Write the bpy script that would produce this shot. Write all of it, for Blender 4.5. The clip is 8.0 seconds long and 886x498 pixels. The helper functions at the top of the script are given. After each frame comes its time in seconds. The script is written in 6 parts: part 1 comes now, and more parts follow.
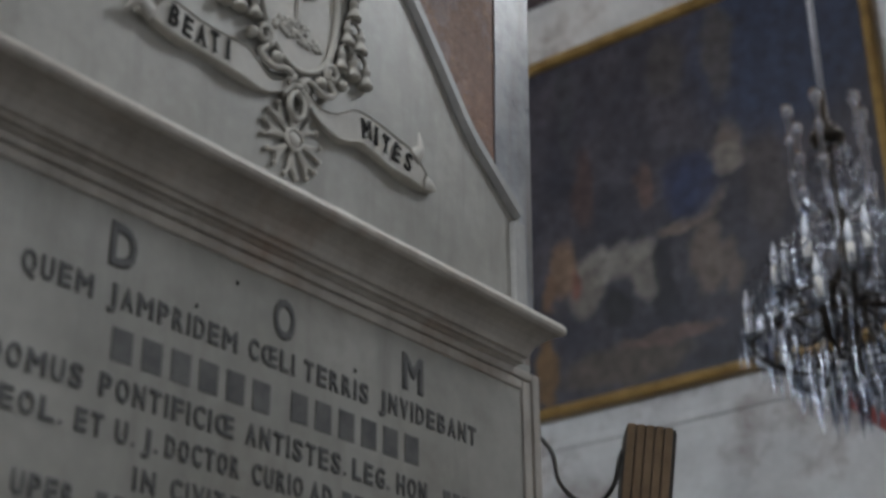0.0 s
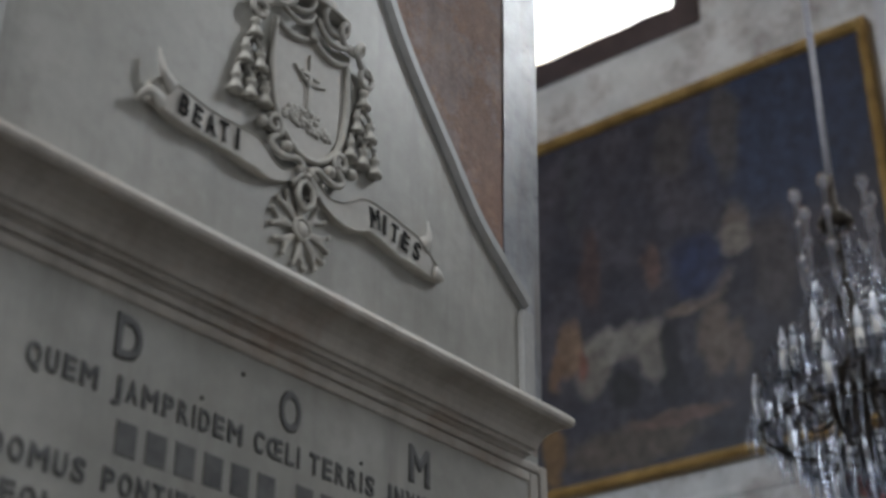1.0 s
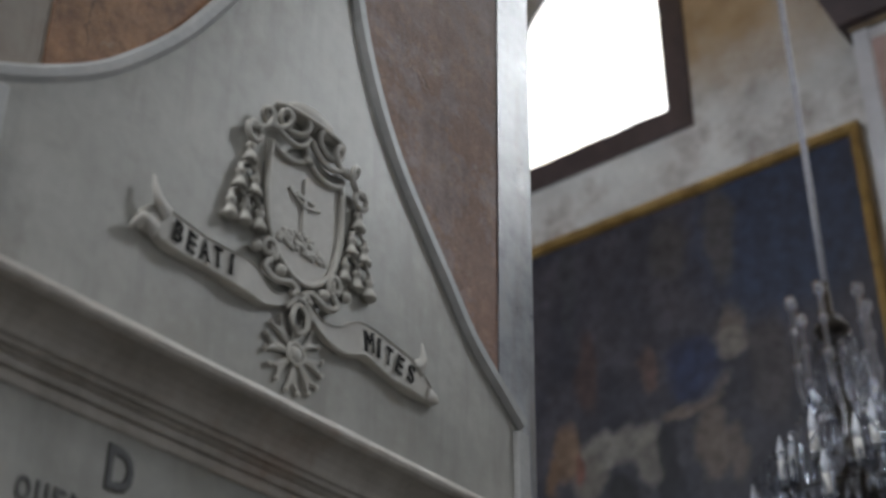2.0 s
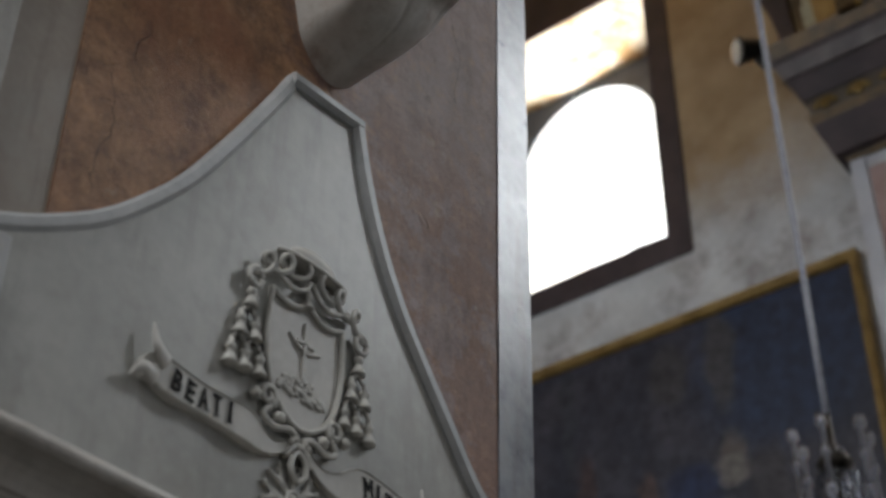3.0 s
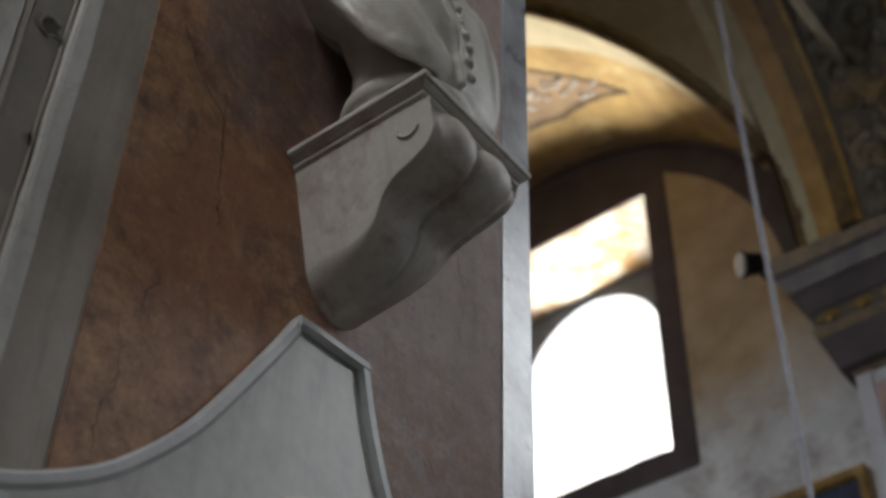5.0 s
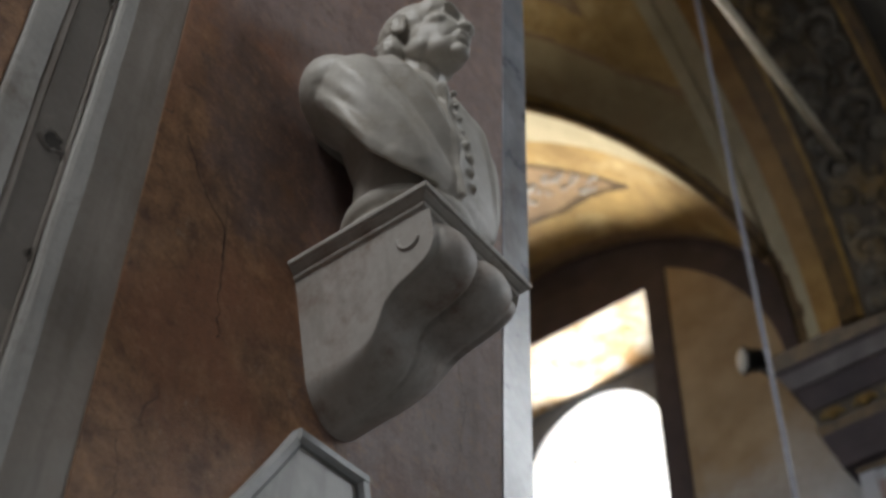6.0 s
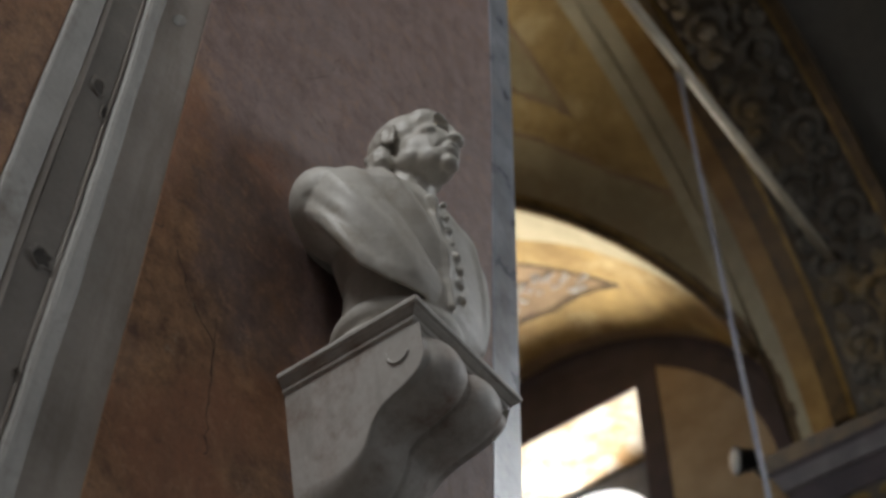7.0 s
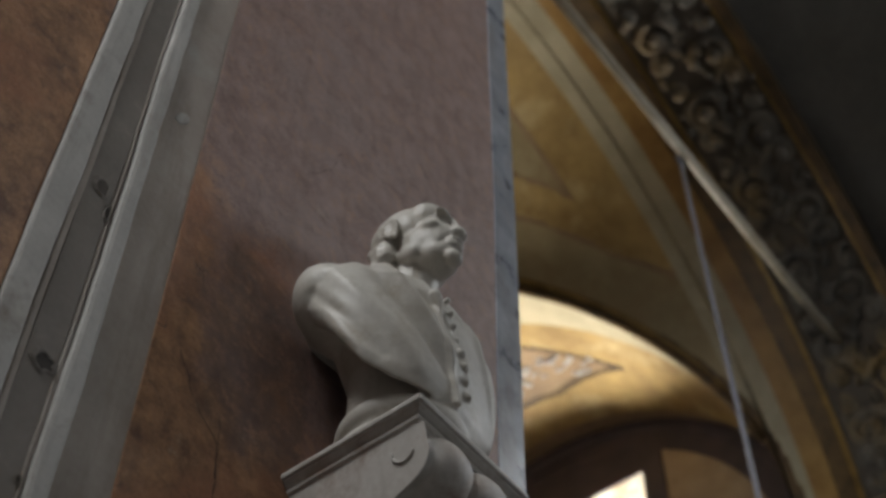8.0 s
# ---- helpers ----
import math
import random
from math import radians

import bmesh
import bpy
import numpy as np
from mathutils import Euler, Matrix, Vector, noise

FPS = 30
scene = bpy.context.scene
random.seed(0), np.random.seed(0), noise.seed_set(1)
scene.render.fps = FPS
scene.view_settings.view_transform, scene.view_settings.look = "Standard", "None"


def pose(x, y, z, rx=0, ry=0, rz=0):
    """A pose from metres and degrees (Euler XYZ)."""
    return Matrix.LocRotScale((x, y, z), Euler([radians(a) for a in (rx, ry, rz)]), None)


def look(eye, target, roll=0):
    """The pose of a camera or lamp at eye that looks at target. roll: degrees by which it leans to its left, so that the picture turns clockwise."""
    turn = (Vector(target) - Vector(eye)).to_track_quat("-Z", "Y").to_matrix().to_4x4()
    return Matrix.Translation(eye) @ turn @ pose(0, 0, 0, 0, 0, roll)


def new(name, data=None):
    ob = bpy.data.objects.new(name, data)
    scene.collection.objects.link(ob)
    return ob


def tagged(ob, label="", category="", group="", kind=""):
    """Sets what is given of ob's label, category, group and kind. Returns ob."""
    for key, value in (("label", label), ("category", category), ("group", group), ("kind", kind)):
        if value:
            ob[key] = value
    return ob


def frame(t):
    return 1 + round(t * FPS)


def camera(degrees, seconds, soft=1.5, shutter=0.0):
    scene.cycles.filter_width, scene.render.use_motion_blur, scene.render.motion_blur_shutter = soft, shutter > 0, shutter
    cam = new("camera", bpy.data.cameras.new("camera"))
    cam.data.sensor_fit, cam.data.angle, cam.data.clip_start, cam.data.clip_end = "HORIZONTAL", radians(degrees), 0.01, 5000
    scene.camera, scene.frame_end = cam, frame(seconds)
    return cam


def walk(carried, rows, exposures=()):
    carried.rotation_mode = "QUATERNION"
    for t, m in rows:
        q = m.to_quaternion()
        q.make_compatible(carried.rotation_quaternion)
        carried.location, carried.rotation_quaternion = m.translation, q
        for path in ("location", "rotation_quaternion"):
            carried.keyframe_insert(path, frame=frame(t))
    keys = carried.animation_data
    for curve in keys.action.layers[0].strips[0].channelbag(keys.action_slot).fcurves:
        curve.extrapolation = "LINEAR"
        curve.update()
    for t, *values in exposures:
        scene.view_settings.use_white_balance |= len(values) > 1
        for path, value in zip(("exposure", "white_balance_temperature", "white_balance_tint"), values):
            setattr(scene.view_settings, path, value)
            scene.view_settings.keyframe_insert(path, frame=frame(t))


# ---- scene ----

# ---- camera and walk ----
cam = camera(33.34, 8.0, soft=3.0)
cam.data.dof.use_dof = True
cam.data.dof.focus_distance = 3.5
cam.data.dof.aperture_fstop = 2.8


def aimed(eye, up_angle, bearing, lean):
    """Camera pose: lifted by up_angle over the horizon, bearing counted from +x towards +y."""
    b, u = radians(bearing), radians(up_angle)
    ahead = Vector((math.cos(u) * math.cos(b), math.cos(u) * math.sin(b), math.sin(u)))
    return look(eye, Vector(eye) + ahead, lean)


ROWS = [
(0, (-0.000, -1.700, 1.600), 25.09, 38.09, -0.40),
    (0.5, (0.003, -1.694, 1.613), 26.55, 38.18, -0.04),
    (1, (0.001, -1.694, 1.635), 28.00, 38.35, 0.18),
    (1.5, (-0.003, -1.701, 1.660), 29.78, 38.32, 0.21),
    (1.7, (-0.006, -1.704, 1.670), 30.53, 38.27, 0.11),
    (2.8, (-0.027, -1.721, 1.723), 35.33, 38.21, 0.38),
    (3, (-0.033, -1.724, 1.732), 36.29, 38.23, 0.41),
    (3.5, (-0.047, -1.730, 1.751), 38.28, 38.20, 0.91),
    (4, (-0.059, -1.741, 1.776), 40.16, 38.33, 1.16),
    (4.5, (-0.070, -1.751, 1.795), 42.10, 38.32, 1.09),
    (4.7, (-0.075, -1.755, 1.802), 42.85, 38.41, 1.10),
    (5.8, (-0.100, -1.774, 1.844), 46.73, 38.87, 1.39),
    (6, (-0.105, -1.779, 1.852), 47.41, 38.77, 1.35),
    (6.5, (-0.115, -1.789, 1.869), 49.09, 38.50, 1.25),
    (7, (-0.126, -1.798, 1.886), 51.08, 38.34, 0.90),
    (7.5, (-0.135, -1.804, 1.902), 52.64, 38.54, 0.77),
    (8, (-0.148, -1.812, 1.917), 54.18, 38.59, 0.54),
]
walk(cam, [(t, aimed(e, u, b, r)) for t, e, u, b, r in ROWS], exposures=[(0.0, -0.38), (1.7, -0.44), (3.2, -0.82), (4.5, -1.02), (8.0, -1.05)])

# ---- world and large lights ----
world = bpy.data.worlds.new("world")
world.use_nodes = True
scene.world = world
sky = world.node_tree.nodes.new("ShaderNodeTexSky")
sky.sky_type, sky.sun_disc = "NISHITA", False
sky.sun_elevation, sky.sun_rotation = radians(40), radians(250)
world.node_tree.links.new(sky.outputs[0], world.node_tree.nodes["Background"].inputs[0])
world.node_tree.nodes["Background"].inputs[1].default_value = 0.1


def area_light(name, m, sx, sy, power, colour):
    data = bpy.data.lights.new(name, "AREA")
    data.shape, data.size, data.size_y, data.energy, data.color = "RECTANGLE", sx, sy, power, colour
    ob = new(name, data)
    ob.matrix_world = m
    return ob


# daylight in the seen window and those behind the camera, plus added fill lamps
area_light("window_light_east", look((11.3, 4.6, 10.5), (5, 2.8, 12.4)), 2.4, 3.0, 2100, (1.0, 0.94, 0.82))
area_light("window_light_west", look((-4.95, -1.0, 11.6), (2, -0.3, 4.0)), 2.4, 3.0, 1100, (0.97, 0.99, 1.0))
# added lamp for the painting and nave wall; its window is assumed
north_bay = area_light("fill_light_north_bay", look((-4.95, 5.5, 7.9), (9.2, 3.2, 6.8)), 2.4, 3.4, 195, (0.82, 0.90, 1.0))
north_bay.data.spread = radians(78)
area_light("window_light_south_bay", look((9.5, -5.2, 11.0), (2.0, -0.6, 4.2)), 1.9, 2.9, 560, (0.90, 0.95, 1.0))
# added lamp, no facade window known; it lifts the tablet and cornice
area_light("fill_light_facade", look((4.0, -8.95, 7.0), (2.0, 0, 3.0)), 2.8, 3.6, 65, (0.93, 0.97, 1.0))


# ---- materials ----
def stretched(nt, obj, scale=(16, 16, 1.6)):
    """Noise drawn out along the vertical, for runs of water and brushing."""
    mp = nt.nodes.new("ShaderNodeMapping")
    mp.inputs["Scale"].default_value = scale
    nt.links.new(obj, mp.inputs["Vector"])
    n = nt.nodes.new("ShaderNodeTexNoise")
    n.inputs["Scale"].default_value, n.inputs["Detail"].default_value, n.inputs["Roughness"].default_value = 1.0, 8, 0.65
    nt.links.new(mp.outputs[0], n.inputs["Vector"])
    return n.outputs["Fac"]


def mat(name, low, high, rough=0.6, scale=3.0, fine=40.0, bump=0.15, metal=0.0, stain=None, stain_at=0.6, stain_scale=1.2, spec=0.5, contrast=0.25, run=None):
    """Two-scale mottled surface; stain: a third colour in cloudy patches."""
    m = bpy.data.materials.new(name)
    m.use_nodes = True
    nt = m.node_tree
    b = nt.nodes["Principled BSDF"]
    tc = nt.nodes.new("ShaderNodeTexCoord")
    n1 = nt.nodes.new("ShaderNodeTexNoise")
    n1.inputs["Scale"].default_value, n1.inputs["Detail"].default_value, n1.inputs["Roughness"].default_value = scale, 8, 0.62
    n2 = nt.nodes.new("ShaderNodeTexNoise")
    n2.inputs["Scale"].default_value, n2.inputs["Detail"].default_value = fine, 5
    for n in (n1, n2):
        nt.links.new(tc.outputs["Object"], n.inputs["Vector"])
    mid = nt.nodes.new("ShaderNodeMath")
    mid.operation = "MULTIPLY_ADD"
    nt.links.new(n2.outputs["Fac"], mid.inputs[0])
    mid.inputs[1].default_value = contrast
    nt.links.new(n1.outputs["Fac"], mid.inputs[2])
    ramp = nt.nodes.new("ShaderNodeValToRGB")
    ramp.color_ramp.elements[0].position, ramp.color_ramp.elements[1].position = 0.38 + contrast / 2 - 0.02, 0.68 + contrast / 2
    ramp.color_ramp.elements[0].color, ramp.color_ramp.elements[1].color = (*low, 1), (*high, 1)
    nt.links.new(mid.outputs[0], ramp.inputs[0])
    col = ramp.outputs[0]
    if stain:
        n3 = nt.nodes.new("ShaderNodeTexNoise")
        n3.inputs["Scale"].default_value, n3.inputs["Detail"].default_value, n3.inputs["Roughness"].default_value = stain_scale, 9, 0.7
        nt.links.new(tc.outputs["Object"], n3.inputs["Vector"])
        r3 = nt.nodes.new("ShaderNodeValToRGB")
        r3.color_ramp.elements[0].position, r3.color_ramp.elements[1].position = stain_at - 0.1, stain_at + 0.08
        nt.links.new(n3.outputs["Fac"], r3.inputs[0])
        mx = nt.nodes.new("ShaderNodeMixRGB")
        nt.links.new(r3.outputs[0], mx.inputs[0])
        nt.links.new(col, mx.inputs[1])
        mx.inputs[2].default_value = (*stain, 1)
        col = mx.outputs[0]
    if run:
        r4 = nt.nodes.new("ShaderNodeValToRGB")
        r4.color_ramp.elements[0].position, r4.color_ramp.elements[1].position = 0.50, 0.74
        r4.color_ramp.elements[1].color = (0.75, 0.75, 0.75, 1)
        nt.links.new(stretched(nt, tc.outputs["Object"], (11, 11, 1.4)), r4.inputs[0])
        m4 = nt.nodes.new("ShaderNodeMixRGB")
        nt.links.new(r4.outputs[0], m4.inputs[0])
        nt.links.new(col, m4.inputs[1])
        m4.inputs[2].default_value = (*run, 1)
        col = m4.outputs[0]
    nt.links.new(col, b.inputs["Base Color"])
    rr = nt.nodes.new("ShaderNodeMapRange")
    rr.inputs["To Min"].default_value, rr.inputs["To Max"].default_value = max(rough - 0.12, 0.03), min(rough + 0.12, 1)
    nt.links.new(n1.outputs["Fac"], rr.inputs["Value"])
    nt.links.new(rr.outputs[0], b.inputs["Roughness"])
    b.inputs["Metallic"].default_value = metal
    b.inputs["Specular IOR Level"].default_value = spec
    if bump:
        bp = nt.nodes.new("ShaderNodeBump")
        bp.inputs["Strength"].default_value, bp.inputs["Distance"].default_value = bump, 0.01
        nt.links.new(mid.outputs[0], bp.inputs["Height"])
        nt.links.new(bp.outputs[0], b.inputs["Normal"])
    return m


MARBLE = mat("marble_grey_white", (0.295, 0.292, 0.268), (0.44, 0.437, 0.41), 0.42, 2.2, 30, 0.06, stain=(0.265, 0.25, 0.22), stain_at=0.62, stain_scale=2.6, run=(0.22, 0.21, 0.19))
MARBLE_CARVED = mat("marble_carved", (0.45, 0.435, 0.40), (0.58, 0.565, 0.53), 0.5, 6, 60, 0.08)
MARBLE_PINK = mat("marble_moulding_pinkish", (0.40, 0.37, 0.335), (0.56, 0.53, 0.49), 0.45, 5, 50, 0.08, stain=(0.36, 0.27, 0.21), stain_at=0.62, stain_scale=4, run=(0.30, 0.27, 0.235))
MARBLE_EDGE = mat("marble_rim_bluish", (0.33, 0.335, 0.335), (0.45, 0.455, 0.455), 0.45, 6, 60, 0.08)
MARBLE_BUST = mat("marble_bust", (0.39, 0.362, 0.318), (0.54, 0.515, 0.465), 0.5, 5, 45, 0.10, stain=(0.34, 0.30, 0.24), stain_at=0.62, stain_scale=8, run=(0.36, 0.33, 0.28))
MARBLE_BRACKET = mat("marble_bracket", (0.43, 0.40, 0.365), (0.60, 0.58, 0.545), 0.5, 4, 45, 0.08, stain=(0.25, 0.17, 0.125), stain_at=0.60, stain_scale=4, run=(0.30, 0.27, 0.235))
GAP_DARK = mat("dark_gap_shade", (0.035, 0.029, 0.024), (0.085, 0.07, 0.058), 0.9, 12, 60, 0.3)
LETTER = mat("dark_lead_letters", (0.055, 0.057, 0.06), (0.16, 0.16, 0.16), 0.55, 9, 60, 0.05)
LETTER_BLACK = mat("black_letters", (0.006, 0.006, 0.007), (0.016, 0.016, 0.016), 0.75, 9, 60, 0.05, spec=0.2)
BAND = mat("painted_plaster_grey_band", (0.285, 0.238, 0.205), (0.385, 0.338, 0.298), 0.75, 2.5, 60, 0.25, stain=(0.38, 0.36, 0.33), stain_at=0.62, stain_scale=2, run=(0.17, 0.14, 0.115))
BAND_DARK = mat("dark_plaster_band", (0.15, 0.13, 0.11), (0.22, 0.195, 0.17), 0.75, 3, 60, 0.25, stain=(0.30, 0.26, 0.22), stain_at=0.66, stain_scale=3, run=(0.17, 0.14, 0.115))
BAND_LIGHT = mat("whitewashed_moulding", (0.35, 0.335, 0.31), (0.47, 0.455, 0.425), 0.7, 4, 70, 0.2, stain=(0.24, 0.21, 0.18), stain_at=0.65, stain_scale=6, run=(0.17, 0.14, 0.115))
STRIP = mat("glossy_bluish_marbled_strip", (0.19, 0.205, 0.235), (0.42, 0.44, 0.48), 0.30, 6, 40, 0.32, stain=(0.24, 0.21, 0.20), stain_at=0.64, stain_scale=3, run=(0.17, 0.14, 0.115))
PLASTER = mat("whitewash_plaster", (0.42, 0.42, 0.42), (0.62, 0.62, 0.615), 0.85, 1.2, 20, 0.35, stain=(0.22, 0.175, 0.16), stain_at=0.6, stain_scale=1.5)
PLASTER_DARK = mat("dark_grey_plaster", (0.10, 0.095, 0.085), (0.16, 0.15, 0.135), 0.85, 1.2, 20, 0.3)
PURPLE = mat("dark_purple_brown_paint", (0.038, 0.026, 0.029), (0.075, 0.053, 0.055), 0.7, 3, 40, 0.2)
GOLD_OCHRE = mat("gold_ochre_fresco", (0.26, 0.16, 0.05), (0.46, 0.31, 0.11), 0.6, 2.2, 25, 0.25, stain=(0.55, 0.43, 0.22), stain_at=0.62, stain_scale=1.6)
FRESCO_OLIVE_SHADE = mat("faded_olive_fresco_and_shade", (0.25, 0.19, 0.095), (0.38, 0.305, 0.17), 0.65, 1.8, 25, 0.25, stain=(0.24, 0.16, 0.07), stain_at=0.6, stain_scale=1.5)
GILT_OCHRE = mat("orange_gold_border", (0.26, 0.135, 0.03), (0.42, 0.25, 0.07), 0.5, 4, 50, 0.3)
FRESCO_PALE_LIT = mat("pale_fresco_and_lit_rim", (0.36, 0.31, 0.20), (0.50, 0.44, 0.30), 0.65, 2.5, 30, 0.2)
FRESCO_BROWN_SHADE = mat("brown_fresco_and_edge_shade", (0.20, 0.125, 0.065), (0.32, 0.215, 0.12), 0.65, 3, 30, 0.2)
GILT = mat("gilded_stucco", (0.17, 0.10, 0.025), (0.36, 0.23, 0.07), 0.42, 6, 60, 0.3, metal=0.35)
GILT_DARK = mat("tarnished_gilding", (0.055, 0.033, 0.013), (0.15, 0.092, 0.035), 0.5, 6, 60, 0.3, metal=0.25)
STUCCO = mat("grey_stucco_relief", (0.09, 0.08, 0.065), (0.17, 0.155, 0.13), 0.7, 5, 50, 0.3, stain=(0.26, 0.17, 0.06), stain_at=0.60, stain_scale=1.0)
STUCCO_BED = mat("dark_stucco_ground", (0.06, 0.047, 0.034), (0.115, 0.095, 0.07), 0.75, 4, 40, 0.3)
FRAME_GOLD = mat("old_gold_frame", (0.20, 0.12, 0.035), (0.40, 0.26, 0.09), 0.45, 6, 60, 0.2, metal=0.3)
PILASTER_PINK = mat("pink_marble_panel", (0.30, 0.20, 0.185), (0.42, 0.30, 0.28), 0.5, 4, 40, 0.1)
CORONA = mat("dull_purplish_cornice", (0.10, 0.082, 0.08), (0.17, 0.145, 0.14), 0.6, 4, 40, 0.15)
PILASTER_GREY = mat("pale_grey_pilaster", (0.42, 0.42, 0.45), (0.56, 0.56, 0.59), 0.6, 3, 40, 0.15)
SPEAKER_BROWN = mat("brown_ribbed_metal", (0.16, 0.105, 0.06), (0.24, 0.165, 0.10), 0.5, 8, 80, 0.1)
BLACK_METAL = mat("black_metal", (0.012, 0.012, 0.013), (0.035, 0.034, 0.033), 0.45, 8, 60, 0.1)
GREY_CABLE = mat("grey_cable", (0.10, 0.10, 0.10), (0.17, 0.17, 0.17), 0.6, 20, 80, 0.1)
PALE_CABLE = mat("pale_sleeved_cable", (0.24, 0.24, 0.27), (0.36, 0.36, 0.40), 0.5, 20, 80, 0.1)
ROD_METAL = mat("pale_iron_tie_rod", (0.30, 0.26, 0.19), (0.46, 0.41, 0.32), 0.5, 6, 60, 0.15)
CANDLE = mat("white_candle_sleeve", (0.70, 0.69, 0.66), (0.82, 0.81, 0.78), 0.45, 10, 60, 0.03)
BULB = mat("frosted_flame_bulb", (0.66, 0.70, 0.78), (0.85, 0.87, 0.92), 0.15, 10, 60, 0.0)
BRONZE_DARK = mat("dark_bronze", (0.02, 0.017, 0.014), (0.06, 0.05, 0.04), 0.35, 10, 60, 0.1, metal=0.7)
RED_DULL = mat("dull_red", (0.20, 0.035, 0.03), (0.32, 0.07, 0.06), 0.8, 10, 80, 0.2)
STONE_FLOOR = mat("worn_stone_floor", (0.09, 0.086, 0.08), (0.16, 0.155, 0.145), 0.5, 2, 30, 0.1)
LAMP_WHITE = mat("pale_lamp_glass", (0.42, 0.41, 0.38), (0.55, 0.54, 0.50), 0.2, 5, 40, 0.0)
LEAD = mat("lead_came", (0.10, 0.08, 0.075), (0.16, 0.13, 0.12), 0.6, 10, 60, 0.1)


def glassy(name, tint, clear, rough, gloss=0.9):
    m = bpy.data.materials.new(name)
    m.use_nodes = True
    nt = m.node_tree
    out = nt.nodes["Material Output"]
    tr = nt.nodes.new("ShaderNodeBsdfTransparent")
    tr.inputs[0].default_value = (*tint, 1)
    gl = nt.nodes.new("ShaderNodeBsdfGlossy")
    gl.inputs["Roughness"].default_value = rough
    gl.inputs["Color"].default_value = (gloss, gloss, gloss * 1.05, 1)
    mx = nt.nodes.new("ShaderNodeMixShader")
    mx.inputs[0].default_value = 1 - clear
    nt.links.new(tr.outputs[0], mx.inputs[1])
    nt.links.new(gl.outputs[0], mx.inputs[2])
    nt.links.new(mx.outputs[0], out.inputs[0])
    return m


CRYSTAL = glassy("cut_crystal", (0.80, 0.82, 0.87), 0.70, 0.22, 0.30)
CRYSTAL_BRIGHT = glassy("polished_crystal", (0.92, 0.94, 0.98), 0.60, 0.15, 0.95)
PANE = glassy("clear_pane", (0.96, 0.97, 0.98), 0.93, 0.03)

SKY_GLOW = bpy.data.materials.new("bright_sky")
SKY_GLOW.use_nodes = True
SKY_GLOW.node_tree.nodes["Principled BSDF"].inputs["Base Color"].default_value = (0.8, 0.85, 0.9, 1)
SKY_GLOW.node_tree.nodes["Principled BSDF"].inputs["Emission Color"].default_value = (0.95, 0.98, 1.0, 1)
SKY_GLOW.node_tree.nodes["Principled BSDF"].inputs["Emission Strength"].default_value = 3.0


